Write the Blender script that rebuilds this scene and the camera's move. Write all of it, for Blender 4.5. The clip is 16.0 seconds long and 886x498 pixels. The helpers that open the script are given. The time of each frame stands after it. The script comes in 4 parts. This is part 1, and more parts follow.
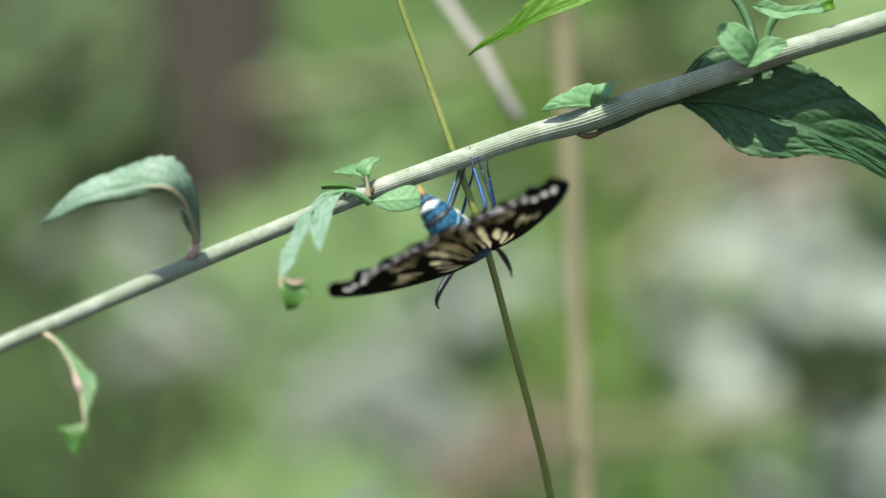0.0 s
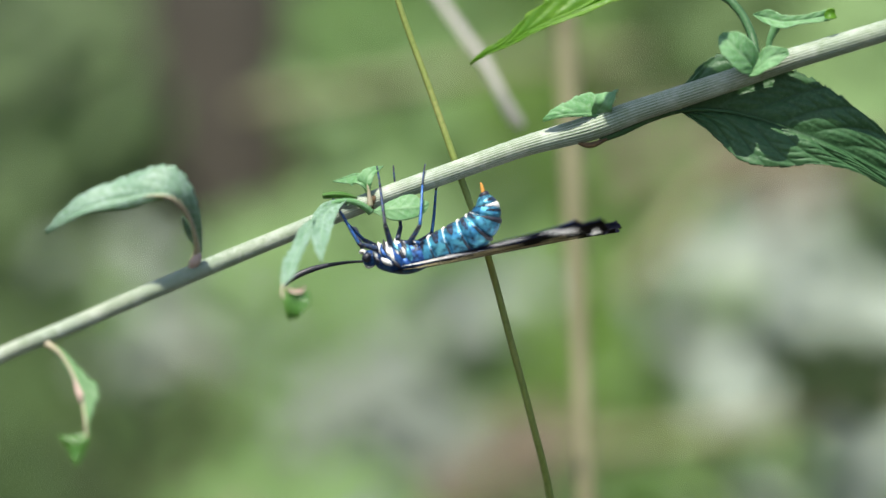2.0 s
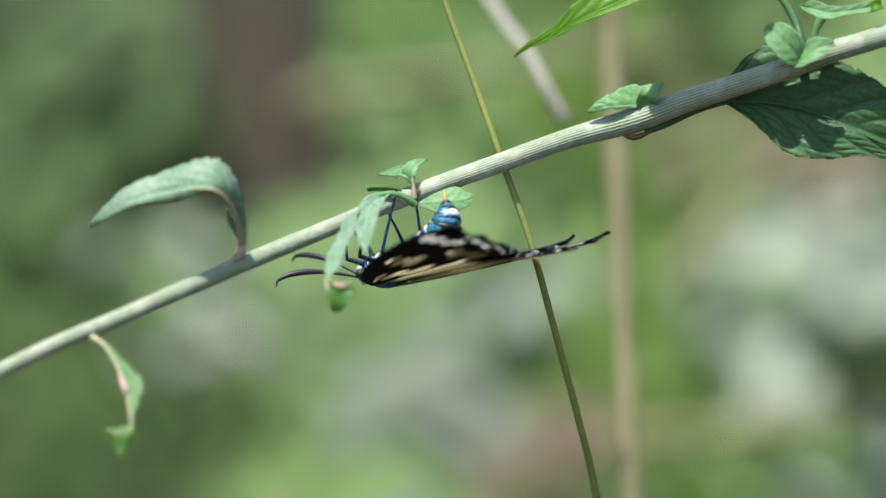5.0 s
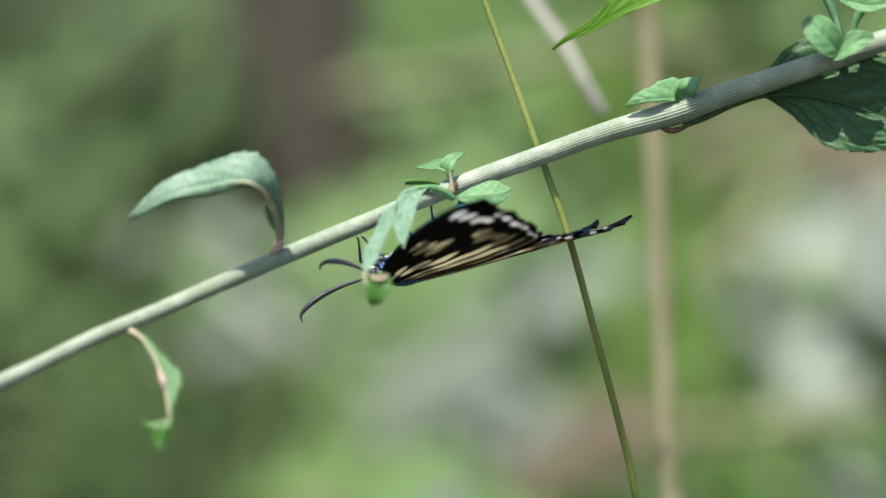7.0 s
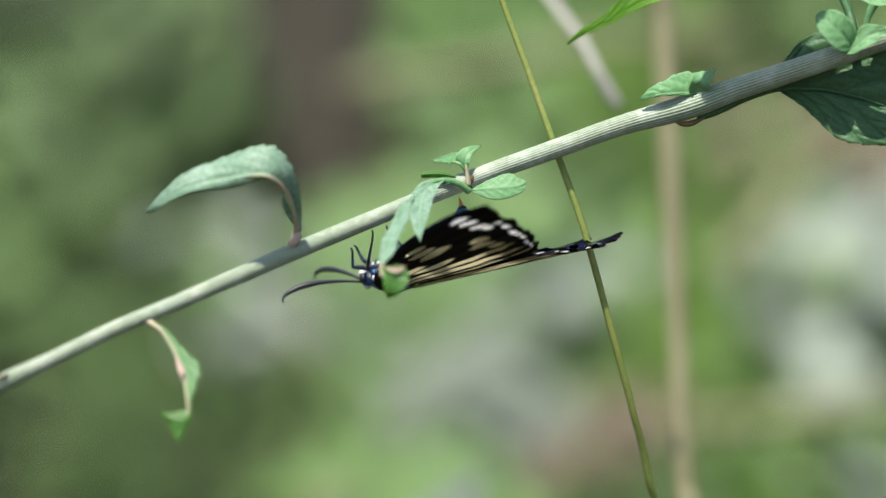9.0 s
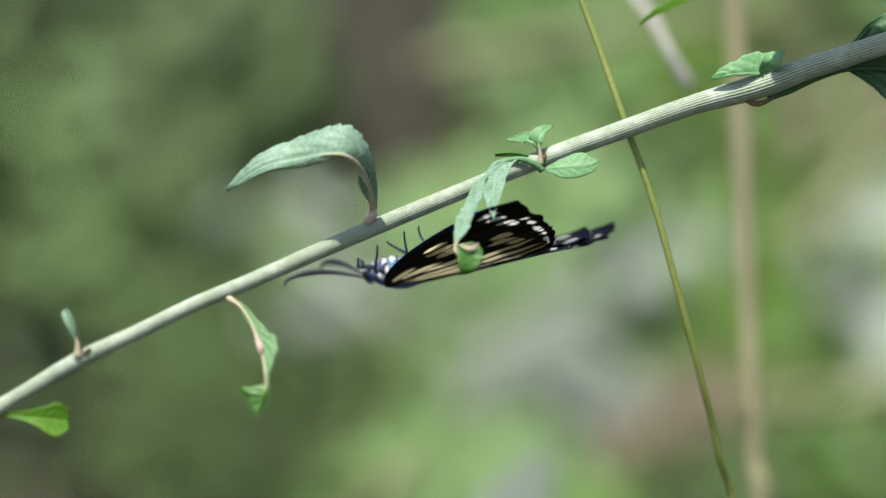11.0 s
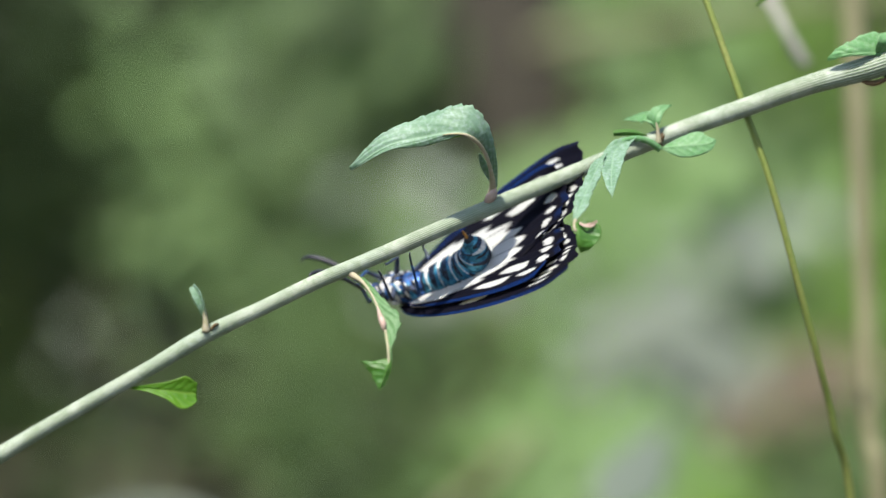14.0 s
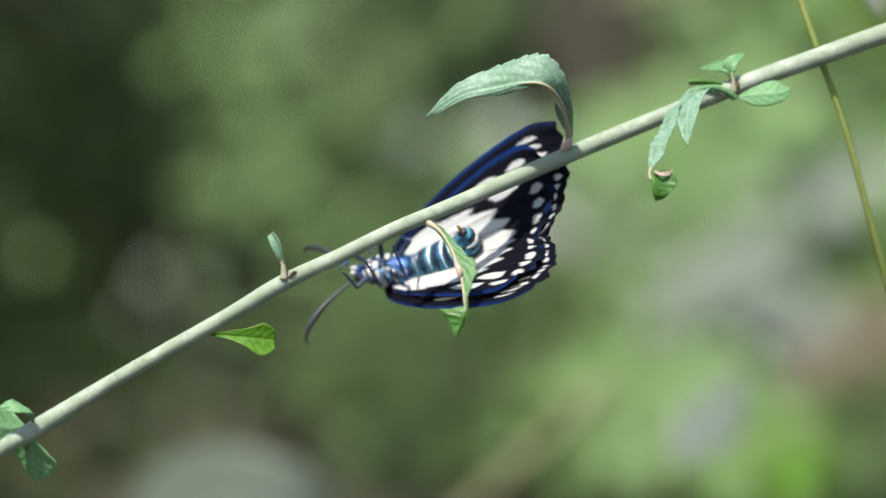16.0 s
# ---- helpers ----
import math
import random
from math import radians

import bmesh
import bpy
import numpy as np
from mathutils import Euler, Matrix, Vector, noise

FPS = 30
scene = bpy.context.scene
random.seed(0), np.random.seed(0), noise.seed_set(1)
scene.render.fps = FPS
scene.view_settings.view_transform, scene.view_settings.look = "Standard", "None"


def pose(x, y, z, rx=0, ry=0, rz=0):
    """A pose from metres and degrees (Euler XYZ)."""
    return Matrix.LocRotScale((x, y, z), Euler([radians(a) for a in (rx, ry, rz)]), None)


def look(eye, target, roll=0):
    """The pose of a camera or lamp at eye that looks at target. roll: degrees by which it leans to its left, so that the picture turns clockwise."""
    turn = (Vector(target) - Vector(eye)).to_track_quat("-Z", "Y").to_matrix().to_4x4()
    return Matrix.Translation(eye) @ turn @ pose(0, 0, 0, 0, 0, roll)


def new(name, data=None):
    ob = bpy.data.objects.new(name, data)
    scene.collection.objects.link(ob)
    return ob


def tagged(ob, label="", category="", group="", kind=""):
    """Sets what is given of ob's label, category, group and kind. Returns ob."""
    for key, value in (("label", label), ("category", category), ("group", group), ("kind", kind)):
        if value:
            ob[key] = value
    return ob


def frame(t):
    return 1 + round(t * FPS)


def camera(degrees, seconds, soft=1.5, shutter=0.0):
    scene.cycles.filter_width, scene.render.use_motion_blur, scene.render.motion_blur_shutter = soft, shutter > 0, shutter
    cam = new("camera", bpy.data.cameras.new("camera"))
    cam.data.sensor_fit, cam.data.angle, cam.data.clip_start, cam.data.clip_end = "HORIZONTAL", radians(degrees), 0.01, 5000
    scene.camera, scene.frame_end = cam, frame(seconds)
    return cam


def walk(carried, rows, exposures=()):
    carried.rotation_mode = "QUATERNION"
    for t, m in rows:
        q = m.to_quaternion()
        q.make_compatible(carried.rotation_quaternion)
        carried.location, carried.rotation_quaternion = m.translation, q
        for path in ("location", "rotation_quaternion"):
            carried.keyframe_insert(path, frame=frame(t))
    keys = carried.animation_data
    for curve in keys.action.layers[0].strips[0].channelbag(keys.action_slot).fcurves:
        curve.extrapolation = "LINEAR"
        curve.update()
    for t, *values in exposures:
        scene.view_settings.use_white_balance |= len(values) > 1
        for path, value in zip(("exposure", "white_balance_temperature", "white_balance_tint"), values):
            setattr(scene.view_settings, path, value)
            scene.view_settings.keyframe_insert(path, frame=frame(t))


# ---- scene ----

# ---------------------------------------------------------------- camera
cam = camera(20.0, 16.0, soft=1.5)
EYE = 0.8           # height of the lens above the ground
NEAR = 0.4          # distance from lens to the flowering stem
# seconds, yaw, pitch, roll (degrees), millimetres stepped back
ROWS = [
    (0.0, -0.045, -0.210, -0.04, 0.0),
    (0.5, -0.037, -0.112, -0.04, 0.0),
    (1.0, -0.028, -0.035, -0.04, 0.0),
    (1.5, -0.033, -0.003, -0.04, 0.0),
    (2.0, -0.010, -0.003, -0.03, 0.0),
    (2.5, 0.000, 0.000, -0.02, 0.0),
    (3.0, -0.006, -0.003, -0.03, 0.0),
    (3.5, -0.004, 0.002, -0.03, 0.0),
    (4.0, 0.227, -0.023, 0.0, -0.5),
    (4.5, 0.633, -0.094, 0.03, -1.0),
    (5.0, 1.005, -0.172, 0.05, -0.8),
    (7.5, 1.915, -0.319, 0.06, -1.2),
    (8.0, 1.914, -0.314, 0.07, -1.4),
    (10.5, 3.381, -0.924, 0.02, 9.2),
    (11.0, 3.851, -0.982, 0.01, 9.1),
    (11.5, 4.323, -0.990, 0.02, 9.1),
    (12.0, 4.750, -0.990, 0.0, 9.0),
    (12.5, 5.159, -0.993, 0.0, 9.0),
    (13.0, 5.545, -0.993, 0.01, 9.5),
    (13.5, 5.937, -1.156, 0.0, 13.6),
    (14.0, 6.493, -1.472, 0.0, 16.6),
    (14.5, 6.970, -1.773, 0.01, 19.2),
    (15.0, 7.453, -2.065, 0.01, 19.8),
    (15.5, 7.880, -2.350, 0.01, 19.4),
    (16.0, 8.174, -2.637, 0.01, 19.6),
]
walk(cam, [(t, pose(0, -back / 1000, EYE, 90 + pitch, roll, yaw)) for t, yaw, pitch, roll, back in ROWS])
cam.data.dof.use_dof = True
cam.data.dof.focus_distance = 0.4025
cam.data.dof.aperture_fstop = 7.2
cam.data.dof.aperture_blades = 0

# ---------------------------------------------------------------- light
SUN_EL, SUN_FROM = 60.0, Vector((-0.35, -1.0, 0))
world = bpy.data.worlds.new("daylight")
scene.world = world
world.use_nodes = True
wn = world.node_tree
sky = wn.nodes.new("ShaderNodeTexSky")
sky.sky_type, sky.sun_disc = "NISHITA", False
sky.sun_elevation = radians(SUN_EL)
sky.sun_rotation = math.atan2(SUN_FROM.x, SUN_FROM.y)
wn.nodes["Background"].inputs["Strength"].default_value = 0.12
wn.links.new(sky.outputs["Color"], wn.nodes["Background"].inputs["Color"])
sun_to = SUN_FROM.normalized() * math.cos(radians(SUN_EL)) + Vector((0, 0, math.sin(radians(SUN_EL))))
sun = new("sun", bpy.data.lights.new("sun", "SUN"))
sun.data.energy, sun.data.angle, sun.data.color = 5.0, radians(0.5), (1.0, 0.96, 0.86)
sun.matrix_world = look(sun_to * 5, (0, 0, 0))
scene.view_settings.exposure = 0.75


# ---------------------------------------------------------------- materials
def mix_rgb(nt, fac, a, b):
    m = nt.nodes.new("ShaderNodeMix")
    m.data_type = "RGBA"
    for sock, val in ((m.inputs[0], fac), (m.inputs[6], a), (m.inputs[7], b)):
        if hasattr(val, "links"):
            nt.links.new(val, sock)
        else:
            sock.default_value = (*val, 1) if isinstance(val, tuple) else val
    return m.outputs[2]


def noise_tex(nt, scale, detail=4, lo=0.35, hi=0.65, stretch=None):
    tc = nt.nodes.new("ShaderNodeTexCoord")
    n = nt.nodes.new("ShaderNodeTexNoise")
    n.inputs["Scale"].default_value, n.inputs["Detail"].default_value = scale, detail
    src = tc.outputs["Object"]
    if stretch:
        mp = nt.nodes.new("ShaderNodeMapping")
        mp.inputs["Scale"].default_value = stretch
        nt.links.new(src, mp.inputs["Vector"])
        src = mp.outputs["Vector"]
    nt.links.new(src, n.inputs["Vector"])
    r = nt.nodes.new("ShaderNodeMapRange")
    r.inputs[1].default_value, r.inputs[2].default_value = lo, hi
    nt.links.new(n.outputs["Fac"], r.inputs[0])
    return r.outputs[0]


def surface(name, a, b, c=None, big=60.0, fine=900.0, rough=0.6, metal=0.0, bump=0.0, through_light=0.0, spec=0.4, bump_dist=0.0002, coat=0.0, vein=None):
    """Two tones mottled at a large scale, a third grained in at a fine one; vein: the tone of a leaf's veins and rim."""
    m = bpy.data.materials.new(name)
    m.use_nodes = True
    nt = m.node_tree
    p = nt.nodes["Principled BSDF"]
    col = mix_rgb(nt, noise_tex(nt, big), a, b)
    fine_fac = noise_tex(nt, fine, 3, 0.45, 0.75)
    col = mix_rgb(nt, fine_fac, col, c or tuple(v * 0.75 for v in a))
    if vein:
        net = nt.nodes.new("ShaderNodeAttribute")
        net.attribute_name = "vein"
        col = mix_rgb(nt, net.outputs["Fac"], col, vein)
    nt.links.new(col, p.inputs["Base Color"])
    p.inputs["Roughness"].default_value, p.inputs["Metallic"].default_value = rough, metal
    p.inputs["Specular IOR Level"].default_value = spec
    p.inputs["Coat Weight"].default_value = coat
    if bump:
        bn = nt.nodes.new("ShaderNodeBump")
        bn.inputs["Strength"].default_value, bn.inputs["Distance"].default_value = bump, bump_dist
        nt.links.new(noise_tex(nt, fine * 0.8, 3, 0.2, 0.8), bn.inputs["Height"])
        nt.links.new(bn.outputs["Normal"], p.inputs["Normal"])
    if through_light:
        tr = nt.nodes.new("ShaderNodeBsdfTranslucent")
        nt.links.new(mix_rgb(nt, 0.35, col, (0.35, 0.55, 0.02)), tr.inputs["Color"])
        ms = nt.nodes.new("ShaderNodeMixShader")
        ms.inputs[0].default_value = through_light
        nt.links.new(p.outputs[0], ms.inputs[1])
        nt.links.new(tr.outputs[0], ms.inputs[2])
        nt.links.new(ms.outputs[0], nt.nodes["Material Output"].inputs["Surface"])
    return m


def stem_skin():
    """Pale waxy ridges with greener grooves between them, and small scars."""
    m = surface("stem_skin", (0.35, 0.4, 0.335), (0.385, 0.405, 0.335), (0.26, 0.31, 0.21), 90, 1400, 0.55, bump=0.3)
    nt = m.node_tree
    p = nt.nodes["Principled BSDF"]
    old = p.inputs["Base Color"].links[0].from_socket
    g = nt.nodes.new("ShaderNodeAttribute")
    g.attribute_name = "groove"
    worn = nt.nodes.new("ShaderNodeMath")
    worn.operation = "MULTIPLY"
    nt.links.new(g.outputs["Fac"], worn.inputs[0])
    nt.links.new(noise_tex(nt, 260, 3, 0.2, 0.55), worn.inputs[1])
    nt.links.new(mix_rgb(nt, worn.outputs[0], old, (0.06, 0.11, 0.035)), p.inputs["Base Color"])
    return m


M_STEM = stem_skin()
M_LEAF = surface("leaf_grey_green", (0.122, 0.233, 0.130), (0.188, 0.305, 0.211), (0.283, 0.377, 0.331), 260, 1500, 0.5, bump=0.35, through_light=0.25, spec=0.3, vein=(0.263, 0.394, 0.272))
M_LEAF_MID = surface("leaf_mid_green", (0.06, 0.16, 0.05), (0.09, 0.205, 0.07), (0.125, 0.24, 0.1), 260, 1500, 0.5, bump=0.35, through_light=0.25, spec=0.3, vein=(0.2, 0.34, 0.16))
M_LEAF_LIGHT = surface("leaf_pale_green", (0.109, 0.281, 0.101), (0.164, 0.328, 0.148), (0.218, 0.374, 0.203), 260, 1600, 0.5, bump=0.3, through_light=0.3, spec=0.25, vein=(0.234, 0.390, 0.203))
M_LEAF_CURL = surface("leaf_fresh_green", (0.039, 0.133, 0.016), (0.066, 0.187, 0.023), (0.035, 0.101, 0.012), 350, 1500, 0.36, bump=0.5, through_light=0.28, vein=(0.125, 0.257, 0.055))
M_LEAF_DARK = surface("leaf_dark_green", (0.024, 0.074, 0.023), (0.037, 0.098, 0.035), (0.054, 0.117, 0.047), 160, 1400, 0.5, bump=0.6, through_light=0.05, spec=0.3, vein=(0.015, 0.049, 0.016))
M_LEAF_BRIGHT = surface("leaf_backlit_green", (0.086, 0.242, 0.012), (0.140, 0.312, 0.016), (0.078, 0.211, 0.012), 150, 1200, 0.42, bump=0.4, through_light=0.5, vein=(0.211, 0.359, 0.047))
M_PINK = surface("pinkish_callus", (0.4, 0.27, 0.22), (0.34, 0.25, 0.2), (0.45, 0.35, 0.3), 400, 1500, 0.6, bump=0.4)
M_RIB = surface("leaf_rib_straw", (0.351, 0.296, 0.203), (0.296, 0.281, 0.156), (0.390, 0.328, 0.265), 200, 1500, 0.6)
M_SCAR = surface("leaf_scar_brown", (0.096, 0.056, 0.024), (0.128, 0.080, 0.032), (0.048, 0.032, 0.016), 300, 2000, 0.7, bump=0.5)
M_GRASS = surface("grass_stalk_skin", (0.171, 0.230, 0.048), (0.220, 0.243, 0.067), (0.129, 0.182, 0.038), 60, 1500, 0.5)
M_STRAW = surface("dry_straw", (0.197, 0.185, 0.102), (0.162, 0.156, 0.082), (0.141, 0.133, 0.068), 30, 500, 0.7)
M_TWIG = surface("grey_twig_bark", (0.257, 0.257, 0.226), (0.296, 0.281, 0.250), (0.203, 0.203, 0.164), 40, 700, 0.8)
M_BARK = surface("trunk_bark", (0.049, 0.043, 0.032), (0.038, 0.034, 0.024), (0.064, 0.055, 0.041), 12, 120, 0.9, bump=0.8, bump_dist=0.004)
M_SOIL = surface("woodland_soil", (0.053, 0.041, 0.026), (0.038, 0.045, 0.019), (0.022, 0.019, 0.011), 3, 60, 0.95, bump=0.6, bump_dist=0.01)
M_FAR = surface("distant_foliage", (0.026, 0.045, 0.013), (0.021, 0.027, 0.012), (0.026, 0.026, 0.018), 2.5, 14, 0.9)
# tone differences among these leaves also stand for sunlit and shaded spots
M_BG_PALE = surface("glaucous_leaf", (0.27, 0.31, 0.26), (0.24, 0.285, 0.225), (0.215, 0.26, 0.195), 3, 12, 0.6, through_light=0.12)
# duller copy of the glaucous leaf, half shade put into its colour
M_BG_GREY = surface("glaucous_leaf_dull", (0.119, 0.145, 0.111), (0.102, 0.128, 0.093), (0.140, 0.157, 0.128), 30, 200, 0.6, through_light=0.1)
M_BG_OLIVE = surface("shrub_leaf_olive", (0.075, 0.131, 0.035), (0.060, 0.105, 0.030), (0.090, 0.147, 0.045), 3, 12, 0.6, through_light=0.2)
M_BG_MID = surface("shrub_leaf_green", (0.101, 0.204, 0.048), (0.120, 0.220, 0.055), (0.088, 0.164, 0.037), 8, 90, 0.55, through_light=0.25)
M_BG_SOFT = surface("shrub_leaf_greyish", (0.148, 0.247, 0.082), (0.129, 0.224, 0.070), (0.175, 0.270, 0.096), 8, 90, 0.6, through_light=0.2)
M_BG_LIME = surface("shrub_leaf_lime", (0.087, 0.177, 0.016), (0.104, 0.188, 0.022), (0.069, 0.146, 0.012), 8, 90, 0.5, through_light=0.35)
# dark copy of the shrub green with deep shade put into it
M_BG_DARK = surface("shrub_leaf_painted_shade", (0.038, 0.068, 0.019), (0.026, 0.045, 0.015), (0.045, 0.075, 0.022), 8, 90, 0.5, through_light=0.1)
M_BG_DEAD = surface("withered_leaf", (0.064, 0.068, 0.034), (0.049, 0.053, 0.026), (0.079, 0.075, 0.045), 8, 90, 0.8)
M_BG_BROWN = surface("dead_leaf_brown", (0.128, 0.101, 0.068), (0.098, 0.075, 0.045), (0.150, 0.120, 0.083), 8, 90, 0.8)


# ---------------------------------------------------------------- building helpers
U = 0.08996         # millimetres in one unit of the plan sheet


def depth(x):
    """How far the stem lies behind (mm) the plan's plane at x mm: it leans towards the lens to the left."""
    return float(np.interp(x, [-260, -140, -90, -68, -56, -49, -40, -30, -20, -8, 25, 45, 75, 150], [-60, -42, -30, -23, -19, -15, -10, -6, -2, 0, 0, -3, -6, -10]))


def at(u, v, d=0.0):
    """A place from the plan sheet, as seen from the lens: u to the right, v downward, d millimetres behind the stem."""
    y = NEAR + (depth((u - 784) * U) + d) / 1000
    k = U / 1000 * y / NEAR
    return Vector(((u - 784) * k, y, EYE + (441 - v) * k))


def far(u, v, dist):
    """The same sheet carried out to another distance in metres from the lens."""
    k = U / 1000 * dist / NEAR
    return Vector(((u - 784) * k, dist, EYE + (441 - v) * k))


def spline(pts, n):
    """n+1 places along a smooth curve through pts (tuples or vectors of any length)."""
    p = np.array([list(q) for q in pts], float)
    if len(p) == 2:
        return [p[0] + (p[1] - p[0]) * i / n for i in range(n + 1)]
    p = np.vstack([2 * p[0] - p[1], p, 2 * p[-1] - p[-2]])
    out = []
    for i in range(n + 1):
        s = i / n * (len(p) - 3)
        k = min(int(s), len(p) - 4)
        f = s - k
        a, b, c, d = p[k:k + 4]
        out.append(0.5 * (2 * b + (c - a) * f + (2 * a - 5 * b + 4 * c - d) * f * f + (3 * b - a - 3 * c + d) * f ** 3))
    return out


def finish(name, bm, material, smooth=True):
    me = bpy.data.meshes.new(name)
    bmesh.ops.recalc_face_normals(bm, faces=bm.faces)
    bm.to_mesh(me)
    bm.free()
    for f in me.polygons:
        f.use_smooth = smooth
    if material:
        me.materials.append(material)
    return new(name, me)


def part(name, bm, material, parent, label=""):
    ob = finish(name, bm, material)
    ob.parent = parent
    if label:
        ob["label"] = label
    return ob


def tube(bm, pts, radii, n=24, sides=10, ridges=0, depth=0.0, cap=True):
    """A round rod along pts with radii at them; ridges run along it. Appended to bm."""
    path = [Vector(p) for p in spline(pts, n)]
    rad = [r[0] for r in spline([(r,) for r in radii], n)] if len(radii) > 1 else [radii[0]] * (n + 1)
    rings, side = [], None
    for i, p in enumerate(path):
        d = (path[min(i + 1, n)] - path[max(i - 1, 0)]).normalized()
        if side is None:
            side = d.orthogonal().normalized()
        side = (side - d * side.dot(d)).normalized()
        up = d.cross(side)
        ring = []
        for k in range(sides):
            a = 2 * math.pi * k / sides
            r = max(rad[i], 1e-6) * (1 + depth * math.cos(ridges * a) if ridges else 1)
            ring.append(bm.verts.new(p + side * math.cos(a) * r + up * math.sin(a) * r))
        rings.append(ring)
    for a, b in zip(rings, rings[1:]):
        for k in range(sides):
            bm.faces.new((a[k], a[(k + 1) % sides], b[(k + 1) % sides], b[k]))
    if cap:
        bm.faces.new(rings[0][::-1])
        bm.faces.new(rings[-1])
    return bm


def blade(mid, left, right, sides, n=48, m=7, cup=0.0, teeth=0, tooth=0.06, veins=0, relief=0.0, thick=0.00018, wave=0.0, seed=0, slant=0.16, quilt=0.0):
    """A leaf blade: mid is its midrib, left and right its half widths along it (mm), sides the direction of its left half at each place.
    cup bends both halves to the upper side; veins raise the cushions between them, quilt splits these across."""
    bm = bmesh.new()
    net = bm.verts.layers.float.new("vein")
    rnd = random.Random(seed)
    path = [Vector(p) for p in spline(mid, n)]
    wl = [max(w[0], 0) / 1000 for w in spline([(w,) for w in left], n)]
    wr = [max(w[0], 0) / 1000 for w in spline([(w,) for w in right], n)]
    sd = [Vector(s) for s in spline(sides if len(sides) > 1 else list(sides) * 2, n)]
    top, low = [], []
    for i, p in enumerate(path):
        d = (path[min(i + 1, n)] - path[max(i - 1, 0)]).normalized()
        s = (sd[i] - d * sd[i].dot(d)).normalized()
        nn = d.cross(s).normalized()
        ra, rb = [], []
        for j in range(-m, m + 1):
            f = j / m
            w = wl[i] if j < 0 else wr[i]
            if teeth and abs(j) == m:
                w *= 1 + tooth * (1 - 2 * ((i / n * teeth) % 1.0)) + rnd.uniform(-0.02, 0.02)
            x = -f * w
            bend = cup * w * f * f
            q, pale = 0.0, 0.55 if abs(j) == m else 0.0
            if veins:
                ph = (i / n - abs(f) * slant) * veins
                line = 1 - abs(math.sin(math.pi * ph))
                pale = max(pale, 0.75 * line ** 5 * min(1, abs(f) * 3), 0.8 * max(0, 1 - abs(f) * 9))
                if quilt:
                    cell = (abs(f) * 5.5 + 0.5 * math.floor(ph) + 0.3 * math.sin(ph * 2.1)) * math.pi
                    q += quilt * (abs(math.sin(cell)) ** 0.5 - 0.6) * (1 - line) * min(1, abs(f) * 3)
                    pale = max(pale, 0.5 * (1 - abs(math.sin(cell))) ** 6)
                q += relief * (abs(math.sin(math.pi * ph)) ** 0.5 - 0.6) * min(1, abs(f) * 4) * (1 - f * f * 0.4)
                q -= relief * 0.9 * max(0, 1 - abs(f) * 5)
            q += wave * math.sin(i / n * 17 + f * 2.5 + seed) * abs(f)
            at_ = p + s * x + nn * (bend + q)
            ra.append(bm.verts.new(at_ + nn * thick / 2))
            rb.append(bm.verts.new(at_ - nn * thick / 2))
            ra[-1][net] = rb[-1][net] = pale
        top.append(ra)
        low.append(rb)
    k = 2 * m
    for i in range(n):
        for j in range(k):
            bm.faces.new((top[i][j], top[i][j + 1], top[i + 1][j + 1], top[i + 1][j]))
            bm.faces.new((low[i][j], low[i + 1][j], low[i + 1][j + 1], low[i][j + 1]))
        bm.faces.new((top[i][0], top[i + 1][0], low[i + 1][0], low[i][0]))
        bm.faces.new((top[i][k], low[i][k], low[i + 1][k], top[i + 1][k]))
    for i in (0, n):
        for j in range(k):
            bm.faces.new((top[i][j], low[i][j], low[i][j + 1], top[i][j + 1]))
    return bm


def leaf_thing(name, label, group=""):
    ob = new(name)
    return tagged(ob, label, "leaf", group)


# ---------------------------------------------------------------- ground and distance
def ground_sheet():
    bm = bmesh.new()
    n, size = 60, 60.0
    grid = []
    for i in range(n + 1):
        row = []
        for j in range(n + 1):
            a, b = i / n * 2 - 1, j / n * 2 - 1
            x, y = size * a * abs(a), size * b * abs(b)
            near = math.exp(-(x * x + y * y) / 30)
            row.append(bm.verts.new((x, y, 0.03 * noise.noise((x * 2, y * 2, 0)) * near)))
        grid.append(row)
    for i in range(n):
        for j in range(n):
            bm.faces.new((grid[i][j], grid[i + 1][j], grid[i + 1][j + 1], grid[i][j + 1]))
    g = finish("ground", bm, M_SOIL)
    tagged(g, "dark leafy soil of the thicket floor", "ground", kind="structure")
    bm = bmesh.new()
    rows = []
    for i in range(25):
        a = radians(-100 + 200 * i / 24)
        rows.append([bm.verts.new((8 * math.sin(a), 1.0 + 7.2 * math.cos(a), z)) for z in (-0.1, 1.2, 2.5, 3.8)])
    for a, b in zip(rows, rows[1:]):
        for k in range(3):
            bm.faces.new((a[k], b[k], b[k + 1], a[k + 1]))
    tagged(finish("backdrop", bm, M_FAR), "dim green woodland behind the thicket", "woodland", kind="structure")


ground_sheet()


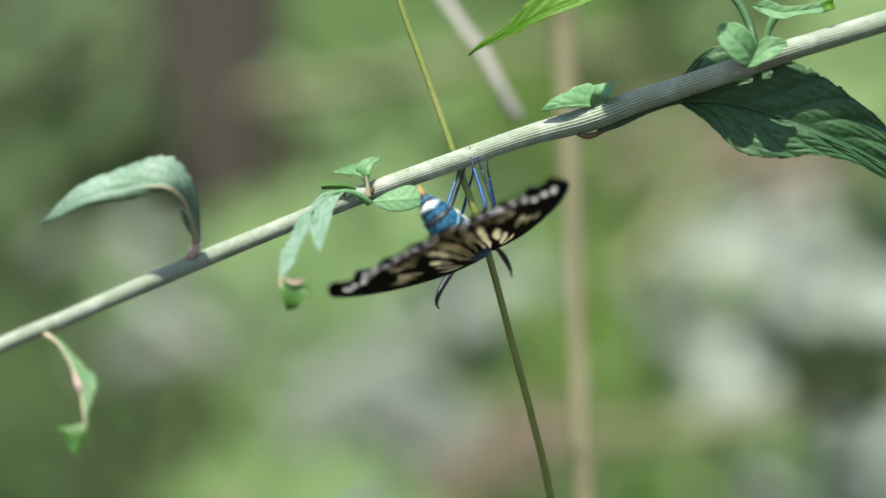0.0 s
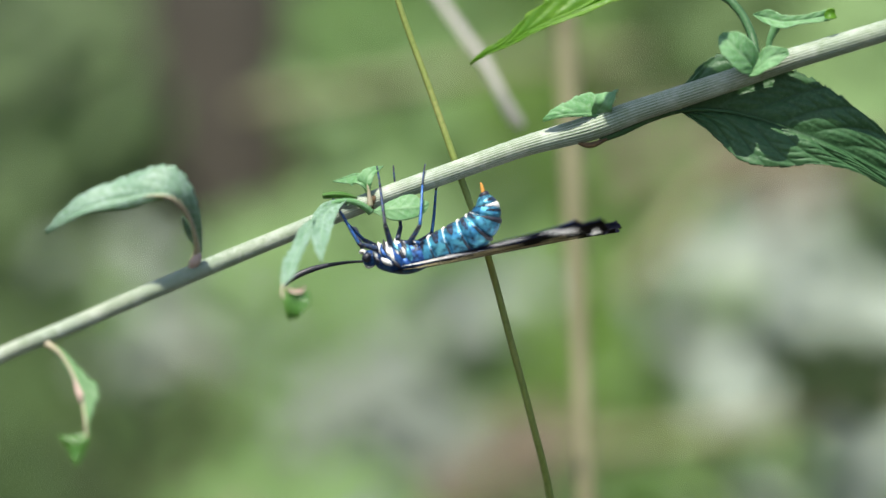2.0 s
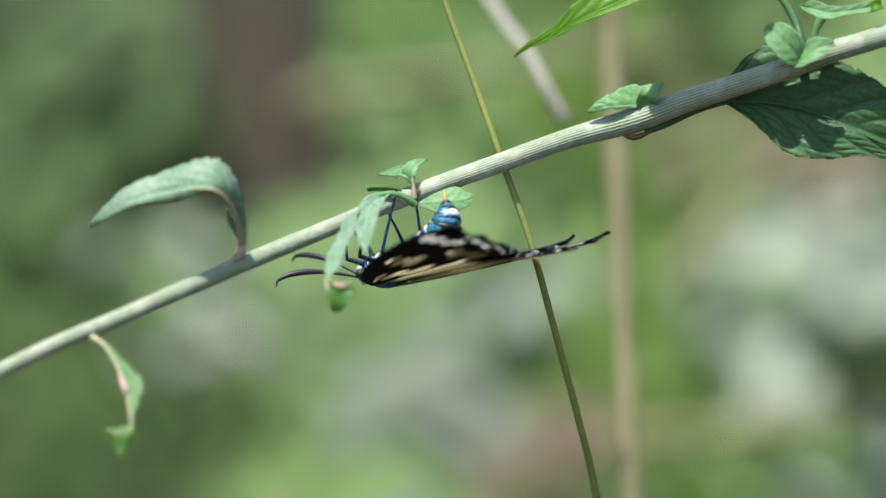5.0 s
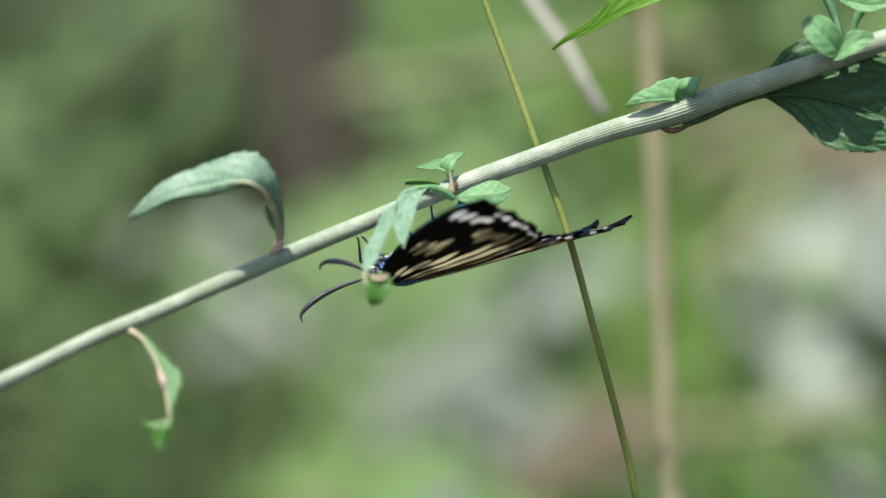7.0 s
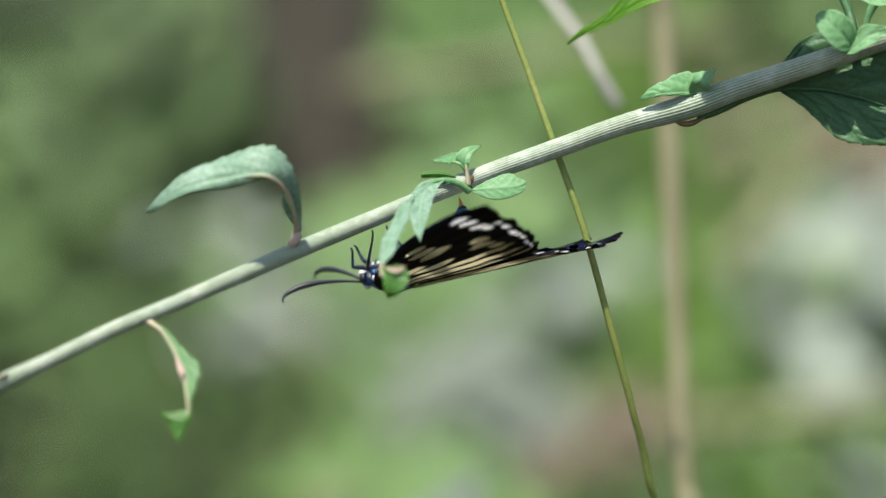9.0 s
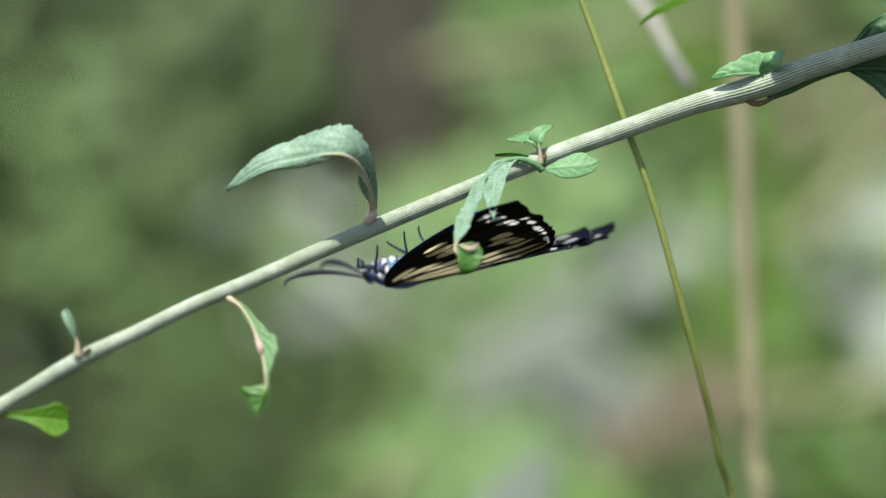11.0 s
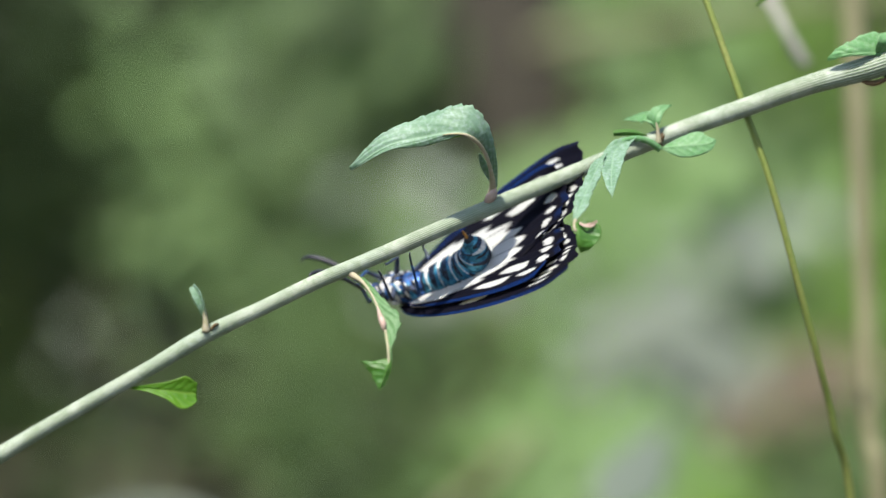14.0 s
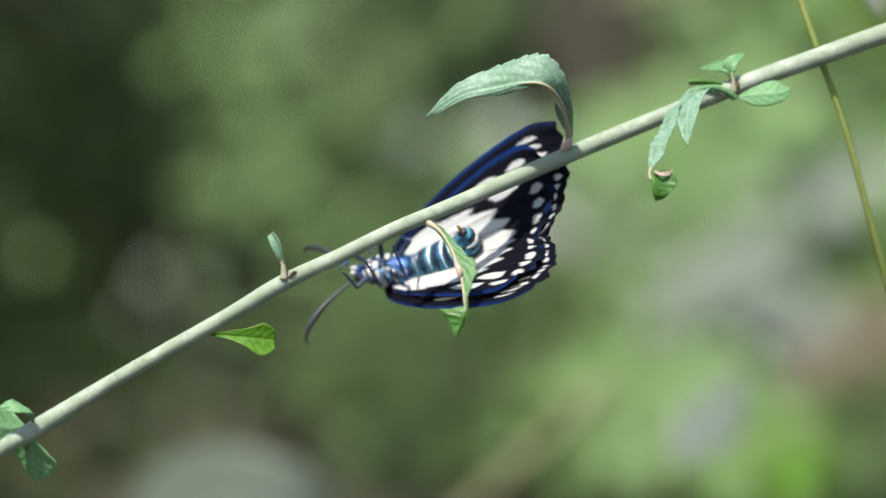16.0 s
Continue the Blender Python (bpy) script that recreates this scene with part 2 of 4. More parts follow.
# ---------------------------------------------------------------- the stem that the moth hangs from
def plant_stem():
    ob = new("plant_stem")
    tagged(ob, "pale green ribbed stem leaning across a thicket", "stem")
    line = [(-2600, 2350), (-1500, 1520), (-1000, 1205), (-757, 1053), (-694, 1017), (-530, 917), (-418, 853), (-306, 790), (-196, 725), (-86, 673), (22, 621), (130, 576), (343, 484), (520, 411), (660, 355), (808, 302), (930, 259), (1045, 227), (1130, 196), (1220, 167), (1310, 137), (1400, 105), (1568, 54), (1900, -50), (2400, -150)]
    girth = [1.6, 1.5, 1.4, 1.22, 1.42, 1.14, 1.14, 1.13, 1.24, 1.13, 1.15, 1.18, 1.3, 1.3, 1.42, 1.5, 1.58, 1.92, 1.75, 1.7, 1.68, 1.66, 1.62, 1.5, 1.3]
    bm = bmesh.new()
    ribs = 24
    tube(bm, [at(u, v) for u, v in line], [g / 1000 for g in girth], 320, ribs * 4, ribs, 0.032)
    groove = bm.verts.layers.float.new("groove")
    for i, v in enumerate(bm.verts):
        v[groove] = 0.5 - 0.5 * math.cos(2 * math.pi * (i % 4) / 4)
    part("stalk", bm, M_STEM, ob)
    bm = bmesh.new()
    tube(bm, [at(1022, 252, -0.2), at(1036, 257, -0.3), at(1052, 256, -0.3), at(1075, 246, 0)], (0.0002, 0.00042, 0.00048, 0.0002), 10, 10)
    part("leaf_scar", bm, M_SCAR, ob, "rusty brown leaf scar")
    bm = bmesh.new()
    tube(bm, [at(676, 346, 0.4), at(664, 350, -0.8), at(656, 361, -1.3), at(660, 370, -1.0)], (0.0003, 0.0006, 0.0006, 0.0003), 8, 10)
    part("leaf_scar", bm, M_SCAR, ob, "brown bud scar")
    return ob


plant_stem()


def arched_leaf():
    """Long leaf that arches up and over to a drooping tip."""
    ob = leaf_thing("arched_leaf", "grey-green arched leaf with a folded straw-coloured midrib")
    mid = [at(353, 448, -1), at(346, 412, -4), at(334, 381, -6), at(317, 359, -8), at(295, 347, -8.5), at(262, 346, -7), at(215, 354, -4), at(150, 369, -1), at(82, 413, 2)]
    sides = [Vector((1, 0.3, 0.1)), Vector((1, 0.3, 0.1)), Vector((0.95, 0.3, 0.4)), Vector((0.8, 0.3, 0.8)), Vector((0.4, 0.3, 1)), Vector((0, 0.3, 1)), Vector((-0.2, 0.3, 1)), Vector((-0.4, 0.3, 1)), Vector((-0.5, 0.3, 0.8))]
    part("blade", blade(mid, (0.15, 0.3, 0.3, 0.25, 0.2, 0.9, 1.3, 0.9, 0.1), (0.5, 1.1, 1.9, 3.5, 4.9, 4.6, 3.7, 2.3, 0.4), [-q for q in sides], n=110, m=12, cup=-0.22, veins=7, relief=0.00015, teeth=15, tooth=0.05, wave=0.00025, seed=2, slant=0.4), M_LEAF, ob)
    mid = [at(232, 367, -3.6), at(250, 358, -5.4), at(270, 352, -7), at(292, 350, -8.2)]
    part("fold", blade(mid, (0.1, 0.35, 0.4, 0.1), (0.1, 0.3, 0.3, 0.1), [Vector((0.2, -0.3, 1))], n=16, m=3, cup=0.3, seed=4), M_LEAF_BRIGHT, ob, "bright green underside along the fold")
    bm = bmesh.new()
    tube(bm, [at(345, 470, 0), at(349, 444, -1.4), at(345, 414, -4.4), at(334, 382, -6.6), at(318, 361, -8.5), at(298, 349, -9.0), at(275, 347, -8), at(255, 349, -6.8)], (0.0009, 0.00055, 0.00034, 0.00032, 0.0003, 0.00024, 0.00016, 0.00006), 40, 10)
    part("midrib", bm, M_RIB, ob, "straw-coloured midrib")
    bm = bmesh.new()
    tube(bm, [at(336, 474, -0.4), at(343, 467, -0.9), at(350, 458, -1.3), at(352, 449, -1.3)], (0.0004, 0.0008, 0.0007, 0.0004), 10, 10)
    part("leaf_base", bm, M_PINK, ob, "pinkish swollen leaf base")
    mid = [at(349, 440, -1.4), at(340, 421, -2.6), at(331, 402, -3.4), at(324, 384, -4)]
    part("lobe", blade(mid, (0.1, 0.5, 0.6, 0.15), (0.2, 0.5, 0.5, 0.15), [Vector((1, 0.6, 0))], n=20, m=4, cup=0.3, seed=3), M_LEAF, ob)
    return ob


def chewed_leaf():
    """Narrow hanging leaf, eaten away along one side, curled at its end."""
    ob = leaf_thing("chewed_leaf", "narrow hanging leaf, half eaten, with a curled green end")
    mid = [at(88, 612, -0.6), at(104, 622, -2.2), at(120, 644, -4.0), at(134, 672, -6.1), at(144, 700, -7.9), at(149, 724, -9.4), at(153, 750, -11.2), at(155, 776, -12.1)]
    part("blade", blade(mid, (0.4, 0.5, 0.5, 0.35, 0.25, 0.3, 0.3, 0.3), (0.35, 0.6, 0.9, 1.6, 2.7, 1.7, 0.5, 0.35), [Vector((-1, 0.2, -0.35))], n=80, m=9, cup=0.16, veins=7, relief=0.00025, teeth=8, tooth=0.1, seed=5, slant=0.3, quilt=0.0001), M_LEAF_MID, ob)
    bm = bmesh.new()
    tube(bm, [at(76, 604, -0.1), at(90, 613, -1.4), at(106, 625, -2.7), at(122, 648, -4.6), at(134, 674, -6.6), at(144, 702, -8.4), at(149, 726, -9.7), at(152, 750, -11.4), at(154, 778, -12.4)], (0.0006, 0.0005, 0.00028, 0.0002, 0.00022, 0.00024, 0.0002, 0.0002, 0.00016), 44, 10)
    part("midrib", bm, M_RIB, ob, "pale dry midrib")
    bm = bmesh.new()
    tube(bm, [at(133, 672, -6.7), at(138, 688, -7.9), at(143, 702, -8.8), at(143, 713, -9.1)], (0.00015, 0.00042, 0.0005, 0.00015), 12, 10)
    part("callus", bm, M_PINK, ob, "pale pinkish scar where the leaf is eaten")
    mid = [at(157, 768, -12.0), at(153, 784, -12.5), at(146, 802, -12.5), at(135, 824, -12.6)]
    part("curled_end", blade(mid, (0.8, 4.3, 2.6, 0.2), (0.2, 0.4, 0.5, 0.3), [Vector((-1, -0.15, 0.12))], n=40, m=8, cup=0.25, veins=5, relief=0.0002, teeth=5, tooth=0.16, seed=7), M_LEAF_CURL, ob, "dark green curled leaf end")
    return ob


def whorl_leaves():
    top = leaf_thing("sprout_leaf", "small pale green leaf with a notched tip", "sprout leaves")
    mid = [at(654, 352, -1), at(652, 337, -1.5), at(645, 322, -1.5), at(634, 310, -0.5), at(612, 316, 1.0), at(590, 322, 2)]
    part("blade", blade(mid, (0.1, 0.3, 1.0, 2.1, 1.0, 0.05), (0.1, 0.2, 0.4, 0.3, 0.3, 0.05), [Vector((-0.6, -0.3, -0.6)), Vector((-0.2, -0.4, -1))], n=40, m=6, teeth=9, tooth=0.08, veins=6, relief=0.00012, seed=8), M_LEAF_LIGHT, top)
    mid = [at(653, 345, -1.5), at(651, 332, -1.8), at(652, 320, -2), at(660, 306, -1.5), at(679, 295, -0.5)]
    part("lobe", blade(mid, (0.1, 0.8, 1.8, 1.2, 0.05), (0.1, 0.5, 0.7, 0.5, 0.05), [Vector((-0.8, 0.2, 0.5))], n=40, m=6, veins=5, relief=0.00012, teeth=6, tooth=0.05, seed=9), M_LEAF_LIGHT, top)
    bm = bmesh.new()
    tube(bm, [at(656, 366, -1.6), at(654, 345, -1.8), at(652, 328, -1.9)], (0.0005, 0.00032, 0.0002), 10, 8)
    part("stalk", bm, M_RIB, top, "straw-coloured leaf stalk")

    side = leaf_thing("sprout_leaf", "small pale green oval leaf against the stem", "sprout leaves")
    mid = [at(660, 375, -2), at(690, 371, -2.6), at(720, 369, -3), at(745, 367, -2.6), at(760, 360, -2)]
    part("blade", blade(mid, (0.1, 1.7, 1.9, 1.2, 0.1), (0.1, 1.4, 2.4, 2.1, 0.3), [Vector((0.1, -0.4, -1))], n=60, m=8, cup=0.12, teeth=13, tooth=0.03, veins=6, relief=0.00012, seed=11, slant=0.25), M_LEAF_LIGHT, side)
    return top, side


def hanging_leaf():
    """The leaf that hangs over the stem, with two lobes, and the curled pod-like tip below."""
    ob = leaf_thing("hanging_leaf", "grey-green leaf hanging over the stem with torn lobes")
    bm = bmesh.new()
    tube(bm, [at(657, 376, -1.8), at(643, 365, -2.4), at(622, 357, -2.8), at(598, 358, -3.0), at(574, 368, -3.4)], (0.0006, 0.00055, 0.0005, 0.0004, 0.0003), 24, 10)
    part("midrib", bm, M_LEAF_LIGHT, ob)
    mid = [at(634, 351, -2.6), at(612, 346, -2.4), at(592, 345, -2.2), at(572, 347, -2.2)]
    part("rolled_edge", blade(mid, (0.1, 0.55, 0.6, 0.5), (0.1, 0.45, 0.5, 0.4), [Vector((0, 0.3, 1))], n=50, m=4, cup=0.6, veins=14, relief=0.0002, seed=12), M_LEAF_CURL, ob, "dark rolled leaf edge")
    mid = [at(628, 357, -2.9), at(602, 361, -3.3), at(577, 378, -5.2), at(570, 404, -9.6), at(568, 432, -14.2), at(570, 466, -18.6)]
    part("lobe", blade(mid, (0.2, 0.9, 1.9, 1.8, 1.1, 0.05), (0.2, 0.9, 1.6, 1.7, 1.2, 0.05), [Vector((0.95, 0.25, 0.15))], n=60, m=8, cup=0.15, veins=5, relief=0.00016, teeth=7, tooth=0.05, wave=0.0002, seed=13, slant=0.3, quilt=0.0001), M_LEAF, ob)
    mid = [at(560, 382, -5.2), at(546, 402, -8.6), at(531, 436, -14.0), at(516, 468, -17.6), at(507, 490, -19.4), at(499, 511, -20.6)]
    part("lobe", blade(mid, (0.3, 0.9, 1.3, 1.3, 1.1, 0.1), (0.3, 0.9, 1.3, 1.2, 0.8, 0.1), [Vector((0.9, 0.3, 0.4))], n=70, m=8, cup=0.15, veins=8, relief=0.00018, teeth=9, tooth=0.13, wave=0.0002, seed=14, slant=0.25, quilt=0.0001), M_LEAF, ob)
    bm = bmesh.new()
    tube(bm, [at(502, 506, -20.4), at(500, 518, -21), at(503, 528, -21.4)], (0.0003, 0.00025, 0.0003), 8, 8)
    part("thread", bm, M_RIB, ob)
    mid = [at(503, 511, -21), at(505, 524, -21.4), at(506, 540, -21.8), at(509, 555, -21.8), at(514, 566, -21.4)]
    part("curled_tip", blade(mid, (0.15, 0.2, 0.2, 0.2, 0.2), (2.2, 3.5, 3.6, 2.9, 1.2), [Vector((-1, -0.25, 0.05))], n=44, m=10, cup=-0.25, veins=4, relief=0.0001, seed=15, slant=0.3), M_LEAF_CURL, ob, "bright green curled leaf tip")
    mid = [at(509, 512, -21.4), at(519, 518, -22.4), at(532, 518, -22.6), at(542, 510, -22)]
    part("dried_edge", blade(mid, (0.1, 0.3, 0.5, 0.2), (0.1, 0.12, 0.15, 0.1), [Vector((0.1, 0.5, 0.8))], n=20, m=4, cup=0.4, seed=16), M_PINK, ob, "dried pinkish leaf edge")
    return ob


def upper_leaves():
    a = leaf_thing("small_leaf", "small round pale green leaf on top of the stem", "small leaves")
    mid = [at(1078, 207, -0.5), at(1050, 203, -1.5), at(1012, 203, -2.5), at(985, 206, -2.5), at(962, 214, -2)]
    part("blade", blade(mid, (0.3, 0.4, 0.4, 0.4, 0.2), (0.6, 3.8, 2.5, 1.6, 0.3), [Vector((-0.1, -0.4, -1))], n=60, m=9, cup=-0.1, veins=5, relief=0.0003, teeth=5, tooth=0.06, seed=21, slant=0.3), M_LEAF_LIGHT, a)
    mid = [at(1052, 207, -0.6), at(1060, 195, -1.5), at(1072, 182, -2), at(1084, 168, -1.7), at(1093, 160, -1)]
    part("lobe", blade(mid, (0.3, 1.4, 2.0, 1.5, 0.4), (0.3, 1.1, 1.8, 1.4, 0.4), [Vector((-1, 0.35, -0.6))], n=36, m=6, cup=0.2, veins=4, relief=0.0002, seed=22), M_LEAF_LIGHT, a)
    b = leaf_thing("small_leaf", "pale green lobed leaf beside the stem", "small leaves")
    mid = [at(1338, 126, -2.2), at(1325, 108, -4), at(1306, 90, -5), at(1290, 74, -5), at(1276, 62, -4.5)]
    part("blade", blade(mid, (0.6, 2.4, 2.6, 2.1, 0.5), (0.6, 2.2, 2.6, 2.2, 0.5), [Vector((-0.7, -0.3, -0.7))], n=50, m=8, cup=0.15, veins=5, relief=0.0002, seed=23, slant=0.3), M_LEAF_LIGHT, b)
    mid = [at(1326, 131, -2.4), at(1345, 118, -4), at(1366, 102, -4.5), at(1396, 92, -4)]
    part("lobe", blade(mid, (0.7, 1.9, 1.9, 0.5), (0.7, 1.9, 1.7, 0.5), [Vector((0.5, 0.2, 1))], n=40, m=8, cup=0.1, veins=4, relief=0.0002, seed=24, slant=0.3), M_LEAF_LIGHT, b)
    top = leaf_thing("shading_leaf", "long bent dark green leaf stalk with an added unseen blade that shades the stem")
    bm = bmesh.new()
    tube(bm, [at(1340, 120, 0.5), at(1333, 70, 2), at(1316, 30, 6), at(1295, 4, 9), at(1262, -26, 11), at(1215, -120, 6), at(1180, -260, -8), at(1150, -390, -26)], (0.0008, 0.0007, 0.0007, 0.0007, 0.0007, 0.0006, 0.0005, 0.0004), 50, 12)
    part("leaf_stalk", bm, M_LEAF_DARK, top, "dark green leaf stalk")
    # added unseen blade, set on the sun's line to throw shade on the stem
    lit = sun_to.normalized()
    base = at(1188, 178) + lit * 0.064
    along = Vector((1, 0, 0.25)).normalized()
    along = (along - lit * along.dot(lit)).normalized()
    part("blade", blade([base - along * 0.011, base - along * 0.005, base + along * 0.004, base + along * 0.012], (0.5, 6.5, 6.0, 0.3), (0.5, 6.5, 6.0, 0.3), [lit.cross(along)], n=40, m=8, cup=0.08, veins=6, relief=0.0003, teeth=9, tooth=0.04, seed=27, slant=0.3), M_LEAF_DARK, top)
    c = leaf_thing("small_leaf", "pale green leaf held on a thin stalk above the stem", "small leaves")
    mid = [at(1334, 26, 2), at(1358, 32, 0), at(1385, 38, -1), at(1420, 35, -1.5), at(1450, 30, -1), at(1477, 24, 0)]
    part("blade", blade(mid, (0.1, 1.3, 1.0, 0.7, 0.8, 0.8), (0.1, 0.9, 1.3, 0.8, 1.0, 0.9), [Vector((0, 0.3, 1))], n=60, m=6, cup=0.25, veins=6, relief=0.0002, teeth=7, tooth=0.05, seed=25), M_LEAF_LIGHT, c)
    mid = [at(1460, 30, -1.6), at(1470, 26, -1.8), at(1478, 24, -1.2)]
    part("tip", blade(mid, (0.3, 0.9, 0.6), (0.3, 0.9, 0.6), [Vector((0, 0.3, 1))], n=16, m=4, cup=0.4, seed=26), M_LEAF_BRIGHT, c, "bright green curled leaf tip")
    bm = bmesh.new()
    tube(bm, [at(1362, 102, 0), at(1362, 74, -0.5), at(1374, 46, -0.8)], (0.0006, 0.0005, 0.0008), 12, 10)
    part("stalk", bm, M_LEAF_LIGHT, c)


def big_leaf():
    ob = leaf_thing("big_leaf", "large dark green leaf with a quilted surface and toothed edge")
    mid = [at(1206, 197, 2.6), at(1270, 196, 3), at(1335, 208, 3.2), at(1400, 228, 3.5), at(1460, 250, 4), at(1530, 282, 6), at(1620, 335, 9), at(1680, 370, 12)]
    part("blade", blade(mid, (3.6, 9.2, 9.2, 8.9, 7.6, 5.8, 3.2, 0.1), (0.2, 4.3, 7.4, 6.6, 4.0, 2.6, 2.0, 0.1), [Vector((-0.1, 0.12, 1)), Vector((0.05, 0.12, 1)), Vector((0.3, 0.12, 1))], n=220, m=36, cup=0.05, veins=8, relief=0.0005, teeth=16, tooth=0.02, wave=0.0003, seed=31, slant=0.26, quilt=0.0003), M_LEAF_DARK, ob)
    bm = bmesh.new()
    tube(bm, [at(1062, 246, 0.6), at(1100, 234, 1.2), at(1150, 212, 1.8), at(1206, 197, 2.2), at(1270, 196, 2.5), at(1335, 208, 2.9), at(1400, 228, 3.2)], (0.0007, 0.0006, 0.0005, 0.00032, 0.00022, 0.00016, 0.00006), 40, 10)
    part("midrib", bm, M_LEAF_DARK, ob)


def sunlit_leaf():
    ob = leaf_thing("sunlit_leaf", "bright yellow-green leaf with light shining through")
    mid = [at(832, 114, 14), at(860, 96, 13.5), at(905, 74, 13), at(960, 44, 12), at(1040, 8, 12), at(1150, -60, 14), at(1230, -120, 16)]
    part("blade", blade(mid, (0.05, 0.7, 1.2, 2.9, 4.4, 6, 0.1), (0.05, 0.4, 0.8, 1.0, 1.7, 3.5, 0.1), [Vector((-0.3, 0.5, 1))], n=110, m=10, cup=0.25, veins=8, relief=0.0003, teeth=11, tooth=0.1, seed=33, slant=0.25), M_LEAF_BRIGHT, ob)
    bm = bmesh.new()
    tube(bm, [at(850, 104, 13.8), at(950, 50, 12.2), at(1040, 9, 11.8), at(1150, -60, 13.8), at(1260, -160, 17), at(1330, -330, 20)], (0.0001, 0.0002, 0.0003, 0.0005, 0.0008, 0.001), 30, 8)
    part("midrib", bm, M_LEAF_BRIGHT, ob)


def lower_left_leaves():
    ob = leaf_thing("leaf_bud", "tiny curled leaf bud standing on the stem")
    bm = bmesh.new()
    tube(bm, [at(-194, 718, -1), at(-195, 696, -1.2), at(-198, 676, -1.2)], (0.0007, 0.0004, 0.0003), 10, 8)
    part("stalk", bm, M_RIB, ob)
    bm = bmesh.new()
    tube(bm, [at(-184, 715, -1.2), at(-178, 706, -1.4), at(-170, 703, -1.2)], (0.0002, 0.00028, 0.00012), 8, 8)
    part("scar", bm, M_SCAR, ob, "brown bud scar")
    mid = [at(-197, 688, -1.2), at(-202, 668, -1.6), at(-209, 648, -1.4), at(-219, 632, -0.6)]
    part("blade", blade(mid, (0.25, 0.7, 0.9, 0.6), (0.25, 0.6, 0.8, 0.5), [Vector((-1, 0.4, -0.3))], n=26, m=5, cup=0.5, veins=5, relief=0.0001, seed=41), M_LEAF, ob)
    ob = leaf_thing("wedge_leaf", "bright green wedge-shaped leaf under the stem")
    mid = [at(-340, 826, 0.2), at(-308, 826, -1), at(-268, 830, -1.5), at(-238, 834, -1.5), at(-213, 835, -1.2)]
    part("blade", blade(mid, (0.15, 0.5, 1.4, 2.5, 1.6), (0.15, 0.6, 1.5, 2.7, 1.4), [Vector((0.1, 0.3, 1))], n=40, m=8, cup=0.3, veins=6, relief=0.0002, seed=42, slant=0.3), M_LEAF_BRIGHT, ob)
    for pts, w in (([(-692, 1000, -1), (-702, 978, -2), (-732, 970, -2.5), (-762, 975, -2)], 1.4), ([(-700, 1026, -1), (-695, 1056, 1), (-691, 1084, 2), (-690, 1114, 3)], 4.4), ([(-708, 1010, 1), (-740, 1012, 3), (-775, 1010, 5), (-815, 1030, 6)], 3.0)):
        ob = leaf_thing("node_leaf", "soft green leaf at the lowest node of the stem", "node leaves")
        part("blade", blade([at(*p) for p in pts], (0.2, w, w, 0.3), (0.2, w * 0.9, w * 0.9, 0.3), [Vector((-0.9, 0.3, 0.5))], n=30, m=6, cup=0.12, veins=5, relief=0.0002, seed=43, slant=0.3), M_LEAF_LIGHT, ob)


arched_leaf()
chewed_leaf()
whorl_leaves()
hanging_leaf()
upper_leaves()
big_leaf()
sunlit_leaf()
lower_left_leaves()


# ---------------------------------------------------------------- stalks close behind
def stalk_thing(name, label, category, pts, radii, material, n=40, sides=12, ridges=0):
    ob = finish(name, tube(bmesh.new(), pts, radii, n, sides, ridges, 0.04), material)
    return tagged(ob, label, category)


grass = stalk_thing("grass_stalk", "thin olive grass stalk passing behind the stem", "grass",
                    [at(560, -500, 3), at(640, -220, 3), at(704, 0, 3), at(758, 150, 2.9), at(808, 292, 2.4), at(860, 440, 3), at(905, 605, 5), at(945, 755, 9), at(975, 882, 14), at(1020, 1150, 22), at(1100, 2400, 40), at(1300, 9200, 60)],
                    [0.0004, 0.00044, 0.0005, 0.00054, 0.00057, 0.00057, 0.00057, 0.0006, 0.00064, 0.0008, 0.001, 0.0012], M_GRASS, 110)
for u, v, d in ((640, -220, 3), (1035, 1400, 25)):
    part("joint", tube(bmesh.new(), [at(u - 3, v - 14, d), at(u, v, d), at(u + 3, v + 14, d)], [0.0004, 0.0009, 0.0004], 10, 12), M_GRASS, grass)
dry = stalk_thing("dry_stalk", "straw-coloured dry upright stalk among the shrubs", "stalk",
            [far(975, -900, 0.57), far(994, -200, 0.56), far(1004, 100, 0.555), far(1015, 350, 0.55), far(1026, 600, 0.545), far(1038, 882, 0.54), far(1064, 1400, 0.54), far(1100, 4800, 0.56)],
            [0.0022, 0.0026, 0.0027, 0.0025, 0.0022, 0.0022, 0.0024, 0.003], M_STRAW, 60)
for u, v in ((1001, 40), (1084, 2500)):
    part("joint", tube(bmesh.new(), [far(u, v - 22, 0.556), far(u, v, 0.556), far(u, v + 22, 0.556)], [0.0025, 0.0031, 0.0025], 10, 14), M_STRAW, dry)
stalk_thing("broken_twig", "pale grey broken twig hanging from above", "twig",
            [far(560, -330, 0.56), far(690, -130, 0.54), far(772, -10, 0.52), far(822, 62, 0.51), far(856, 108, 0.505), far(884, 160, 0.5), far(902, 195, 0.5), far(922, 226, 0.5)],
            [0.0012, 0.0012, 0.0011, 0.0012, 0.0012, 0.0011, 0.0014, 0.0011], M_TWIG, 50)


# ---------------------------------------------------------------- shrubs behind
LEAF_MESHES = {}


